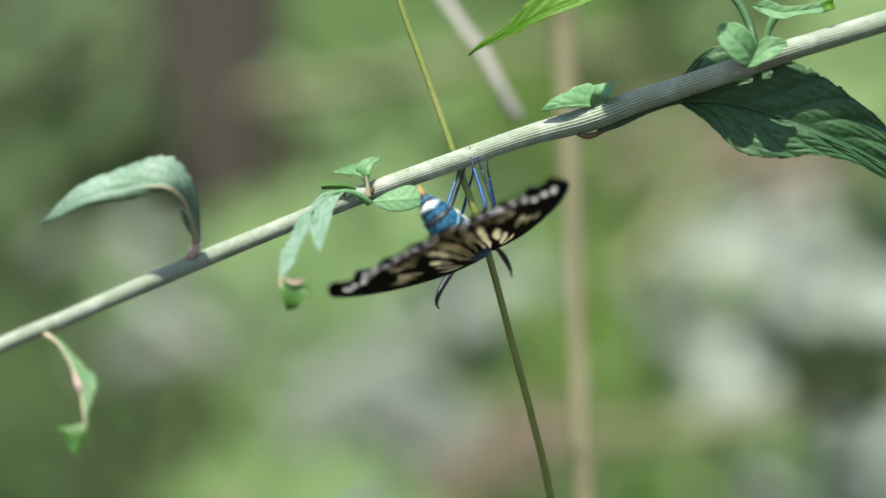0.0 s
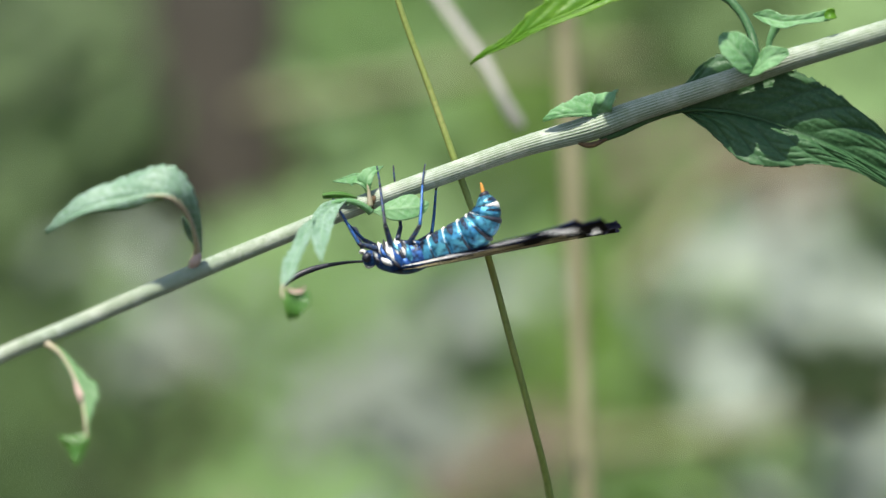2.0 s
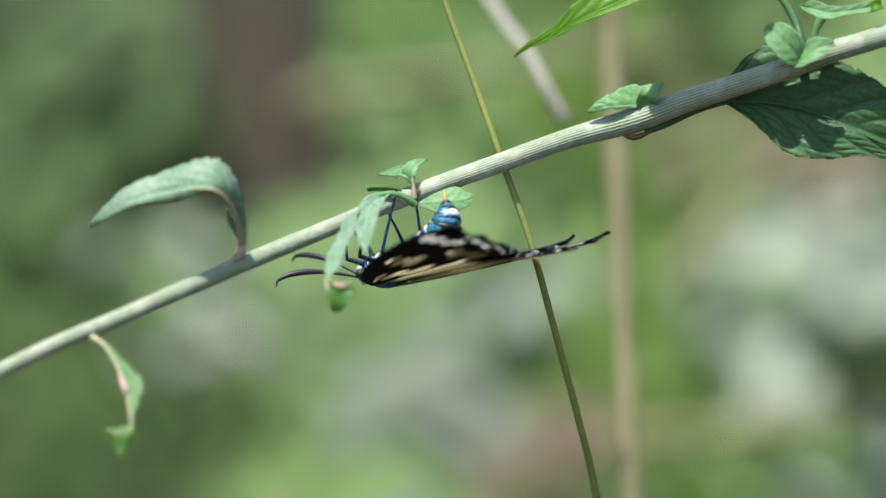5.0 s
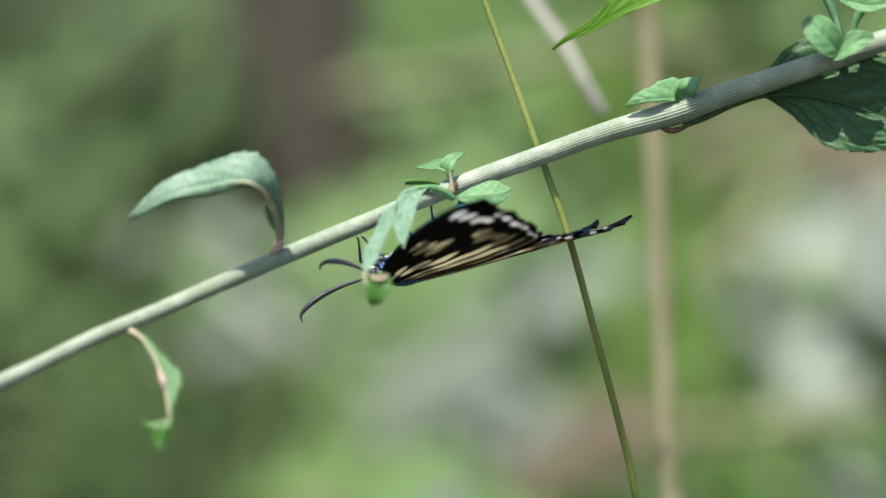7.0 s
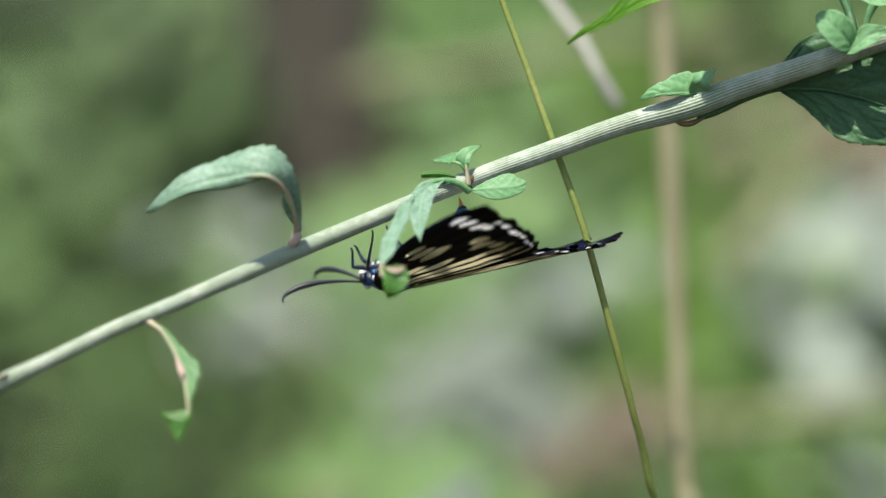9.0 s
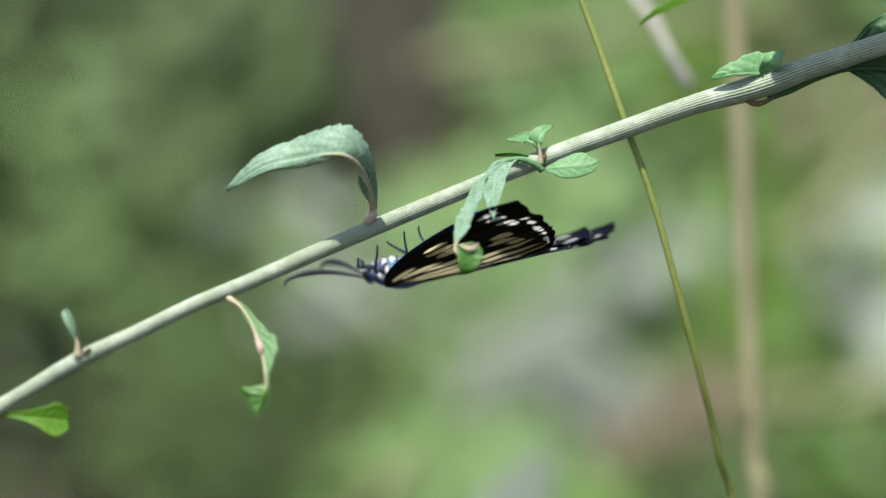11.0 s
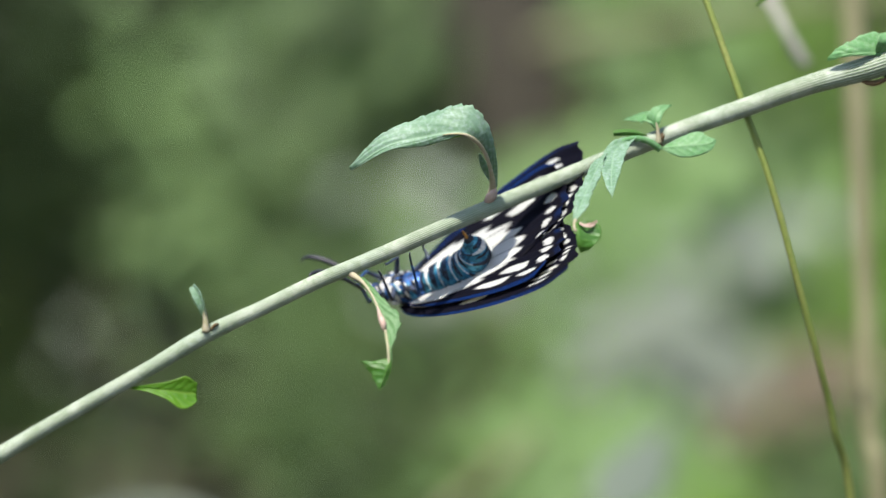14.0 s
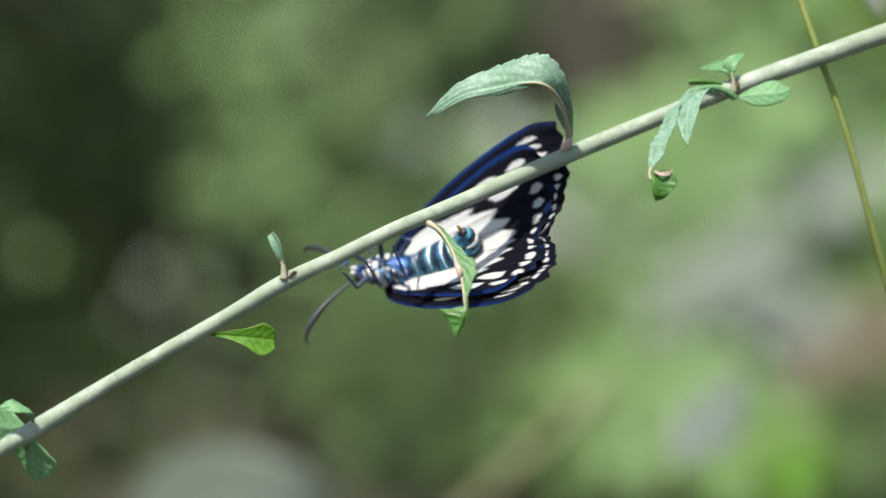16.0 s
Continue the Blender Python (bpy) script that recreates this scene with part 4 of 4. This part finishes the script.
def wing_mesh(name, kind, side, shape, lift):
    """A wing in its own plane: x back, y outward, a thin membrane with scales on both faces. side 1 is the left one."""
    n, m = 150, 130
    lead, trail = spline(shape["lead"], n), spline(shape["trail"], n)
    bm = bmesh.new()
    col = bm.verts.layers.float_color.new("scales")
    shn = bm.verts.layers.float.new("sheen")
    skins = []
    if kind not in SCALES:
        grit = random.Random(3)
        SCALES[kind] = {(under, i, j): scale_colour(kind, under, min(1, i / n + grit.gauss(0, 0.0035)), min(1, max(0, j / m + grit.gauss(0, 0.003))), grit.uniform(0.35, 1.15)) for under in (True, False) for i in range(n + 1) for j in range(m + 1)}
    tint = SCALES[kind]
    for under in (True, False):
        grid = []
        for i in range(n + 1):
            r = i / n
            row = []
            for j in range(m + 1):
                a = j / m
                p = lead[i] * (1 - a) + trail[i] * a
                x, y = float(p[0]), float(p[1])
                x += shape["bulge"] * math.sin(math.pi * a) ** 0.8 * r * r + 0.22 * math.sin(a * 9 * 2 * math.pi) * r ** 12
                up = lift + 0.9 * math.sin(math.pi * min(1, a * 1.0)) * r * 0.8 - 1.0 * r * r * (1 - a) ** 2 + 0.10 * math.cos(a * 16 * math.pi) * r
                up += 0.35 * math.sin(a * 23 + r * 3) * r ** 6
                z = up + (-0.03 if under else 0.03)
                v = bm.verts.new((x / 1000, y / 1000, z / 1000 * (1 if side < 0 else -1)))
                c, s = tint[under, i, j]
                v[col] = (*c, 1)
                v[shn] = s
                row.append(v)
            grid.append(row)
        skins.append(grid)
        for i in range(n):
            for j in range(m):
                bm.faces.new((grid[i][j], grid[i][j + 1], grid[i + 1][j + 1], grid[i + 1][j]))
    low, high = skins
    for i in range(n):
        for j in (0, m):
            bm.faces.new((low[i][j], low[i + 1][j], high[i + 1][j], high[i][j]))
    for j in range(m):
        for i in (0, n):
            bm.faces.new((low[i][j], low[i][j + 1], high[i][j + 1], high[i][j]))
    return finish(name, bm, M_WING)


def mm(*p):
    return Vector(p) / 1000


def build_moth():
    root = new("moth")
    tagged(root, "black, white and metallic blue day-flying moth hanging under the stem", "moth")
    pieces = {}
    bm = bmesh.new()
    tube(bm, [mm(4.3, 0, 0.2), mm(3.4, 0, 0.1), mm(1.5, 0, -0.1), mm(-1.0, 0, -0.3), mm(-3.0, 0, -0.7), mm(-4.2, 0, -1.1)], [0.0008, 0.0017, 0.0024, 0.0027, 0.0024, 0.0019], 24, 24)
    part("thorax", bm, M_BLUE_DEEP, root, "blue-black thorax with white and blue plates")
    wild = random.Random(8)
    # white tufts and dark plates along the flanks
    for s in (-1, 1):
        tufts = ((3.5, -0.2, 1.6, 0.35, M_WHITE), (3.2, -0.9, 1.4, 0.3, M_BLACK), (2.7, -0.5, 2.4, 0.42, M_WHITE), (2.2, -0.2, 2.2, 0.4, M_BLUE_DEEP), (1.7, -0.9, 2.0, 0.35, M_BLACK),
                 (1.3, -0.6, 2.6, 0.45, M_WHITE), (0.8, -0.1, 2.4, 0.42, M_WHITE), (0.4, -0.9, 2.2, 0.4, M_BLUE), (-0.1, -0.7, 2.6, 0.38, M_WHITE), (-0.6, -0.2, 2.4, 0.45, M_BLACK),
                 (-1.1, -0.9, 2.2, 0.4, M_BLACK), (-1.6, -0.7, 2.6, 0.42, M_WHITE), (-2.1, -0.4, 2.6, 0.45, M_BLUE), (-2.7, -0.9, 2.4, 0.4, M_BLACK), (-3.2, -0.9, 2.4, 0.34, M_WHITE),
                 (2.0, 1.0, 1.2, 0.4, M_WHITE), (0.4, 1.2, 1.6, 0.45, M_BLACK), (-1.4, 1.0, 1.6, 0.45, M_BLUE_DEEP), (3.4, 0.8, 1.0, 0.35, M_BLACK))
        for x, z, l, rr, mt in tufts:
            rr, l = rr * wild.uniform(0.75, 1.25), l * wild.uniform(0.7, 1.05)
            lean = wild.uniform(0.35, 0.95)
            bm = bmesh.new()
            w = (1.95 if abs(x) < 2.6 else 1.4) * s
            ang = [(-0.62, 0.62), (-0.2, 0.98), (0.2, 1.04), (0.55, 0.86)]
            tube(bm, [mm(x + 0.9 - lean * q, w * ang[q][1] * (1.12 if 0 < q < 3 else 1.0), z - 0.5 + ang[q][0] * l * 1.3) for q in range(4)], [0.0001, rr / 1000, rr / 1000, 0.0001], 10, 10)
            part("plate", bm, mt, root)
    # tufts across the breast between the legs
    for x, y, l, rr, mt in ((3.4, 0.5, 0.9, 0.4, M_WHITE), (2.7, 0.9, 1.1, 0.38, M_BLACK), (2.3, 0.35, 1.3, 0.36, M_WHITE), (1.7, 1.0, 1.3, 0.42, M_BLUE_DEEP), (1.2, 0.45, 1.3, 0.4, M_BLACK), (0.6, 0.95, 1.4, 0.44, M_WHITE), (0.1, 0.4, 1.2, 0.36, M_BLACK), (-0.5, 1.0, 1.4, 0.44, M_BLACK), (-1.0, 0.45, 1.3, 0.38, M_WHITE), (-1.6, 1.0, 1.4, 0.42, M_BLUE), (-2.2, 0.5, 1.3, 0.4, M_BLACK), (-2.8, 1.0, 1.2, 0.36, M_WHITE), (-3.3, 0.4, 1.0, 0.36, M_BLACK)):
        for s in (-1, 1):
            deep = -2.5 + 0.12 * (x - 0.3) ** 2 + 0.45 * (y - 0.4)
            bm = tube(bmesh.new(), [mm(x + l * 0.55, s * y * 0.8, deep + 0.35), mm(x + l * 0.2, s * y, deep - 0.1), mm(x - l * 0.3, s * y * 1.15, deep - 0.12), mm(x - l * 0.75, s * y * 1.35, deep + 0.3)], [0.0001, rr / 1000, rr / 1000, 0.0001], 10, 8)
            part("plate", bm, mt, root)
    bm = bmesh.new()
    tube(bm, [mm(6.2, 0, 0.1), mm(5.7, 0, 0.1), mm(4.9, 0, 0.1), mm(4.1, 0, 0.15), mm(3.7, 0, 0.2)], [0.0004, 0.0011, 0.00135, 0.0011, 0.0008], 14, 18)
    head = part("head", bm, M_BLUE_DEEP, root, "blue-black head")
    for s in (-1, 1):
        bm = bmesh.new()
        bmesh.ops.create_uvsphere(bm, u_segments=16, v_segments=12, radius=0.0008, matrix=Matrix.Translation(mm(5.2, 0.95 * s, 0.0)))
        part("eye", bm, M_BLACK, head, "glossy black eye")
        bm = bmesh.new()
        tube(bm, [mm(5.6, 0.5 * s, -0.7), mm(6.2, 0.5 * s, -1.0), mm(6.6, 0.5 * s, -0.6)], [0.0003, 0.00035, 0.0002], 8, 8)
        part("palp", bm, M_WHITE, head, "white palp")
    bm = bmesh.new()
    tube(bm, [mm(5.9, 0, 0.9), mm(5.2, 0, 1.25), mm(4.4, 0, 1.2)], [0.0002, 0.0005, 0.0003], 8, 10)
    part("crown_tuft", bm, M_WHITE, head, "white tuft on the crown")
    # antennae, thickened towards a hooked end; each in its own space, pointing along x
    for s in (-1, 1):
        bm = bmesh.new()
        tube(bm, [mm(0, 0, 0), mm(3, 0, 0.55), mm(6.5, 0, 0.9), mm(9.5, 0, 0.8), mm(12, 0, 0.25), mm(13.5, 0, -0.6), mm(13.7, 0, -1.6)], [0.0002, 0.00025, 0.00038, 0.0005, 0.00042, 0.00024, 0.0001], 36, 10)
        pieces["antenna", s] = part("antenna", bm, M_BLACK, root, "black clubbed antenna with a hooked end")
    # abdomen: plump segments with white bands, curling down to the ovipositor
    axis = spline([(-3.4, -0.7), (-6.0, -1.9), (-9.0, -3.2), (-11.8, -4.8), (-13.4, -6.8), (-13.6, -8.8), (-13.1, -10.4)], 70)
    girth = [g[0] for g in spline([(1.8,), (2.4,), (2.75,), (2.8,), (2.55,), (1.95,), (1.0,)], 70)]
    cuts = [0, 10, 20, 30, 40, 50, 60, 70]
    for k in range(7):
        a, b = cuts[k], cuts[k + 1]
        idx = [a, a + 2, a + 4, a + 6, a + 8, b]
        bm = bmesh.new()
        tube(bm, [mm(axis[i][0], 0, axis[i][1]) for i in idx], [girth[i] / 1000 * f for i, f in zip(idx, (0.9, 1.0, 1.03, 1.03, 1.02, 0.96))], 10, 26)
        seg = part("segment", bm, M_BLUE, root, "metallic blue-green abdominal segment")
        if k < 6:
            for half, (s0, s1, mt) in enumerate(((-88, 88, M_WHITE), (88, 272, M_BLACK))):
                bm = bmesh.new()
                rings = []
                for q in range(5):
                    i = b - 3 + q
                    i = min(i, 69)
                    c = mm(axis[i][0], 0, axis[i][1])
                    d = Vector((axis[i + 1][0] - axis[i][0], 0, axis[i + 1][1] - axis[i][1])).normalized()
                    belly = Vector((0, 1, 0)).cross(d).normalized()
                    if belly.z > 0:
                        belly = -belly
                    ring = []
                    for h in range(25):
                        g = radians(s0 + (s1 - s0) * h / 24)
                        wide = (1.5 * (1 - abs(h / 12 - 1)) ** 1.6 + 0.15) if mt is M_WHITE else 0.24
                        off = (q - 2) * 0.28 * wide / 1000 * (0.5 if mt is M_WHITE else 1.2)
                        off *= 1 + 0.18 * math.sin(h * 1.7 + k * 2.1)
                        rr = girth[i] / 1000 * (1.08 if 0 < q < 4 else 1.0)
                        ring.append(bm.verts.new(mm(axis[b - 1 if b < 70 else 69][0], 0, axis[b - 1][1]) + d * off + (belly * math.cos(g) + Vector((0, 1, 0)) * math.sin(g)) * rr))
                    rings.append(ring)
                for r0, r1 in zip(rings, rings[1:]):
                    for h in range(24):
                        bm.faces.new((r0[h], r0[h + 1], r1[h + 1], r1[h]))
                part("band", bm, mt, seg, "white band" if mt is M_WHITE else "black band")
        # dark mottled plate on the belly side
        bm = bmesh.new()
        rings = []
        for q, i in enumerate(range(a + 2, b - 3)):
            d = Vector((axis[i + 1][0] - axis[i][0], 0, axis[i + 1][1] - axis[i][1])).normalized()
            belly = Vector((0, 1, 0)).cross(d).normalized()
            belly = -belly if belly.z > 0 else belly
            span = (44, 66, 74, 68, 50)[q % 5] + (8 if k % 2 else 0)
            rings.append([bm.verts.new(mm(axis[i][0], 0, axis[i][1]) + (belly * math.cos(radians(g)) + Vector((0, 1, 0)) * math.sin(radians(g))) * girth[i] / 1000 * 1.055) for g in [-span + span * 2 * h / 12 for h in range(13)]])
        for r0, r1 in zip(rings, rings[1:]):
            for h in range(12):
                bm.faces.new((r0[h], r0[h + 1], r1[h + 1], r1[h]))
        part("belly_plate", bm, M_BELLY, seg, "blue-black mottled belly plate")
    bm = bmesh.new()
    tube(bm, [mm(-13.25, 0, -10.1), mm(-13.1, 0, -10.7), mm(-12.95, 0, -11.0)], [0.0008, 0.00085, 0.0006], 8, 14)
    part("abdomen_tip", bm, M_BLACK, root, "black bristly abdomen tip")
    bm = bmesh.new()
    tube(bm, [mm(-13.0, 0, -10.8), mm(-12.8, 0, -11.7), mm(-12.5, 0, -12.6)], [0.00032, 0.00028, 0.00012], 8, 10)
    part("ovipositor", bm, M_AMBER, root, "amber ovipositor")
    # legs, each in its own space, the foot along x
    for s in (-1, 1):
        for k, (x, z) in enumerate(((3.2, -1.3), (1.2, -1.9), (-1.2, -2.0))):
            L = (12.0, 13.0, 13.5)[k]
            leg = part("leg", tube(bmesh.new(), [mm(0, 0, 0), mm(L * 0.14, 0, 1.3 + 0.3 * k), mm(L * 0.26, 0, 2.5 + 0.3 * k)], [0.0005, 0.00042, 0.00034], 10, 8), M_LEG, root, "thin blue-black leg")
            part("shin", tube(bmesh.new(), [mm(L * 0.26, 0, 2.5 + 0.3 * k), mm(L * 0.48, 0, 1.7 + 0.2 * k), mm(L * 0.74, 0, 0.7)], [0.00028, 0.00024, 0.00018], 10, 8), M_SHIN if k != 1 else M_LEG, leg)
            part("foot", tube(bmesh.new(), [mm(L * 0.74, 0, 0.7), mm(L * 0.9, 0, 0.1), mm(L, 0, 0)], [0.00018, 0.00016, 0.00013], 8, 8), M_LEG, leg)
            pieces["leg", s, k] = (leg, Vector((x, s * 1.2, z)), L)
    for s in (-1, 1):
        fore = wing_mesh("forewing", "fore", s, FORE, 0.25)
        fore.parent = root
        fore["label"] = "black forewing with cream streaks and white margin dots"
        hind = wing_mesh("hindwing", "hind", s, HIND, -0.35)
        hind.parent = fore
        hind["label"] = "white hindwing with a black spotted border and blue edge"
        pieces["wing", s] = fore
    return root, pieces


moth, moth_parts = build_moth()


def wing_pose(side, flap, sweep, tip):
    """The wing on the moth: flap folds it towards the belly, sweep opens it outward, tip raises its end (degrees)."""
    c, s = math.cos(radians(tip)), math.sin(radians(tip))
    u, n = Vector((-c, 0, -s)), Vector((s, 0, -c))          # back along the wing, and to the belly
    v = Vector((0, side, 0)) * math.cos(radians(flap)) + n * math.sin(radians(flap))
    x = u * math.cos(radians(sweep)) + v * math.sin(radians(sweep))
    y = v * math.cos(radians(sweep)) - u * math.sin(radians(sweep))
    z = x.cross(y)
    m = Matrix((x, y, z)).transposed().to_4x4()
    m.translation = Vector((HINGE[0], HINGE[1] * side, HINGE[2])) / 1000
    return m

# seconds, thorax (mm right, back, up of the plan's centre), yaw, pitch, roll, flap and sweep of the right wing, of the left, pitch of both
MOTH = [
    (0.0, 5.7, -0.9, -0.8, -99.0, 6.0, 34.7, 3.2, -9.1, -13.9, -0.1, 13.0),
    (0.3, 3.4, -1.0, -2.0, -91.0, -5.0, 15.4, -30.4, -8.4, 7.5, -0.4, 11.5),
    (0.5, 1.1, -1.2, -2.4, -80.6, -16.9, 7.1, -42.7, -5.2, 10.8, -0.7, 8.5),
    (0.7, -0.5, -0.9, -4.3, -23.8, -38.7, -22.1, -6.9, -5.0, 7.1, 1.3, 22.0),
    (0.8, -1.5, -1.0, -3.3, -16.2, -21.6, 4.6, -11.1, -10.4, -0.0, -0.9, 14.7),
    (1.0, -6.1, -1.1, -1.8, -16.7, 0.5, 7.0, -9.2, -9.5, 1.7, -2.0, 16.8),
    (1.5, -6.2, -1.1, -1.9, -12.2, 0.6, 4.5, -7.2, -9.3, 0.3, -1.7, 13.7),
    (2.0, -6.7, -1.0, -1.6, -12.7, 2.2, -1.0, -2.0, -10.2, 2.1, -0.4, 14.0),
    (2.5, -8.7, -0.8, -2.1, -6.4, 2.5, 7.2, 11.0, -14.0, 4.0, -0.8, 8.5),
    (3.0, -10.0, -1.2, -1.5, -29.8, 7.3, 5.3, -17.0, -13.9, -9.2, 1.8, 13.4),
    (3.5, -9.6, -0.9, -2.0, -28.8, 5.4, 5.1, -15.3, -1.1, -10.5, 6.1, 15.3),
    (4.0, -10.8, -1.1, -3.2, -25.7, -0.8, 0.9, -8.8, 1.7, -4.6, 4.6, 11.0),
    (4.5, -14.5, -1.3, -3.5, -39.3, 1.1, -2.1, 1.0, -5.9, 8.2, -3.6, 7.5),
    (5.0, -16.3, 4.4, -5.1, -46.9, -2.3, -8.6, -1.3, -6.3, 14.6, -6.5, 8.2),
    (7.5, -20.3, 6.0, -6.3, -37.3, -3.9, -4.0, 9.4, -3.3, 10.0, -0.5, 10.8),
    (8.0, -20.6, 6.1, -7.2, -39.2, -5.2, -7.7, 5.0, -4.2, 13.9, -3.3, 10.4),
    (10.5, -32.9, 11.0, -10.0, -21.1, 2.5, -7.3, 12.3, 4.4, 10.3, 1.6, 11.5),
    (11.0, -35.8, 10.0, -11.5, -20.7, -0.5, -4.6, 13.0, 1.0, 12.5, -1.4, 12.5),
    (11.5, -39.8, 8.8, -12.7, -20.1, -2.1, -4.5, 13.6, -0.1, 12.4, -1.4, 10.2),
    (12.0, -42.9, 7.5, -14.7, -19.2, -4.4, 0.6, 15.3, -4.3, 10.0, -1.4, 14.5),
    (12.5, -43.8, 2.5, -15.1, -24.7, -6.3, 5.3, 4.0, -3.8, 25.9, -0.8, 12.9),
    (13.0, -45.9, -0.5, -16.1, -12.0, -4.7, 9.2, 3.5, -1.4, 24.0, 0.1, 14.3),
    (13.5, -49.7, -4.0, -18.3, -3.1, -4.4, 15.7, 18.0, 1.2, 15.6, -0.5, 14.5),
    (14.0, -53.7, -1.0, -17.5, -7.0, -4.0, 43.6, 8.5, -13.1, 0.9, -4.5, 24.4),
    (14.5, -56.9, -2.0, -18.1, 6.0, -9.1, 55.1, 32.8, -4.2, -8.5, -4.8, 24.4),
    (15.0, -61.4, -5.0, -19.1, 11.0, -8.0, 64.2, 42.5, -1.0, -8.5, -0.1, 27.0),
    (15.5, -65.9, -8.5, -20.7, 8.0, -5.9, 53.5, 31.5, 4.7, -7.7, -3.2, 22.9),
    (16.0, -68.5, -4.5, -23.2, 3.0, -3.1, 53.5, 26.5, -1.2, 13.1, -7.3, 25.9),
]

# directions of the right and the left antenna: seconds, right (x, y, z), left (x, y, z)
ANTENNAE = [
    (0.0, -0.56, -0.53, -0.64, 0.31, 0.90, -0.32),
    (0.3, -0.94, -0.24, -0.25, 0.53, 0.76, -0.38),
    (0.5, -0.97, -0.24, 0.09, 0.54, 0.74, -0.41),
    (0.7, -0.33, -0.85, -0.40, 0.19, 0.94, -0.28),
    (0.8, -0.73, -0.54, 0.42, -0.82, 0.53, 0.21),
    (1.0, -0.57, -0.82, -0.07, -0.52, 0.81, 0.26),
    (1.5, -0.41, -0.24, 0.88, -0.40, 0.24, 0.88),
    (2.0, -0.94, -0.24, -0.25, -0.19, 0.89, 0.42),
    (2.5, -0.10, -0.24, -0.96, -0.57, 0.81, 0.12),
    (3.0, -0.96, -0.24, -0.11, -0.08, 0.89, 0.44),
    (3.5, -0.97, -0.24, -0.01, -0.66, 0.24, 0.71),
    (4.0, -0.96, -0.25, 0.10, -0.46, 0.82, 0.35),
    (4.5, -0.95, -0.25, 0.16, -0.77, 0.58, 0.29),
    (5.0, -0.97, -0.26, 0.01, -0.87, 0.39, 0.30),
    (7.5, -0.86, -0.27, -0.43, -0.71, 0.68, 0.18),
    (8.0, -0.95, -0.28, -0.12, -0.72, 0.67, 0.19),
    (10.5, -0.93, -0.30, -0.20, -0.66, 0.75, 0.05),
    (11.0, -0.95, -0.31, 0.02, -0.67, 0.72, 0.18),
    (11.5, -0.91, -0.31, 0.29, -0.83, 0.19, 0.53),
    (12.0, -0.91, -0.32, -0.25, 0.32, 0.86, -0.40),
    (12.5, 0.08, -0.25, -0.96, -0.18, 0.21, -0.96),
    (13.0, -0.48, -0.87, 0.08, -0.28, 0.86, -0.43),
    (13.5, -0.53, -0.82, -0.19, -0.44, 0.89, 0.06),
    (14.0, -0.65, -0.68, 0.34, -0.88, 0.16, 0.45),
    (14.5, -0.81, -0.36, -0.46, -0.92, 0.14, 0.37),
    (15.0, -0.77, -0.37, -0.52, -0.96, 0.13, 0.25),
    (15.5, -0.65, -0.36, -0.66, -0.84, 0.47, 0.27),
    (16.0, -0.61, -0.37, -0.70, -0.77, 0.56, 0.30),
]
STEM_U = [-694, -418, -196, 22, 130, 343, 520, 660, 808, 930, 1045]
STEM_V = [1017, 853, 725, 621, 576, 484, 411, 355, 302, 259, 227]


def stem_at(x):
    """Centre of the stem, in mm from the plan's centre, at x."""
    places = [(at(u, v) - Vector((0, NEAR, EYE))) * 1000 for u, v in zip(STEM_U, STEM_V)]
    xs = [q.x for q in places]
    return Vector((x, float(np.interp(x, xs, [q.y for q in places])), float(np.interp(x, xs, [q.z for q in places]))))


def between(rows, t):
    ts = [r[0] for r in rows]
    return [float(np.interp(t, ts, [r[k] for r in rows])) for k in range(1, len(rows[0]))]


def moth_pose(row):
    _, x, y, z, yaw, pitch, roll = row[:7]
    return pose(x / 1000, NEAR + y / 1000, EYE + z / 1000, roll, pitch, yaw) @ pose(0, 0, 0, 0, 180, 0)


def aim(origin, target, out):
    """A pose at origin with x to the target and z as near as may be to out."""
    x = (target - origin).normalized()
    z = (out - x * out.dot(x)).normalized()
    m = Matrix((x, z.cross(x), z)).transposed().to_4x4()
    m.translation = origin
    return m


def motions():
    walk(moth, [(r[0], moth_pose(r)) for r in MOTH])
    for side, k in ((-1, 7), (1, 9)):
        walk(moth_parts["wing", side], [(r[0], wing_pose(side, r[k], r[k + 1], r[11])) for r in MOTH])
        rows = []
        for r in MOTH:
            turn = moth_pose(r).to_3x3().transposed()
            root = mm(5.7, 0.55 * side, 0.6)
            way = Vector(between(ANTENNAE, r[0])[:3] if side < 0 else between(ANTENNAE, r[0])[3:])
            rows.append((r[0], aim(root, root + turn @ way, turn @ Vector((-0.2, 0, 1)))))
        walk(moth_parts["antenna", side], rows)
        for n in range(3):
            leg, hip, length = moth_parts["leg", side, n]
            rows = []
            for r in MOTH:
                m = moth_pose(r)
                ahead = m.to_3x3() @ Vector((1, 0, 0))
                place = Vector((r[1], r[2], r[3])) + m.to_3x3() @ hip
                foot = stem_at(place.x + ahead.x * ((5.2, 1.4, -2.2) if side < 0 else (6.6, 0.2, -4.2))[n])
                foot += Vector((0, -1.2 if (m.to_3x3() @ Vector((0, side, 0))).y < 0 else 1.2, -0.6))
                goal = m.inverted() @ (Vector((0, NEAR, EYE)) + foot / 1000)
                rows.append((r[0], aim(hip / 1000, goal, Vector(((0.6, -0.1, -0.7)[n], side * 0.9, 0.1)))))
            walk(leg, rows)


motions()
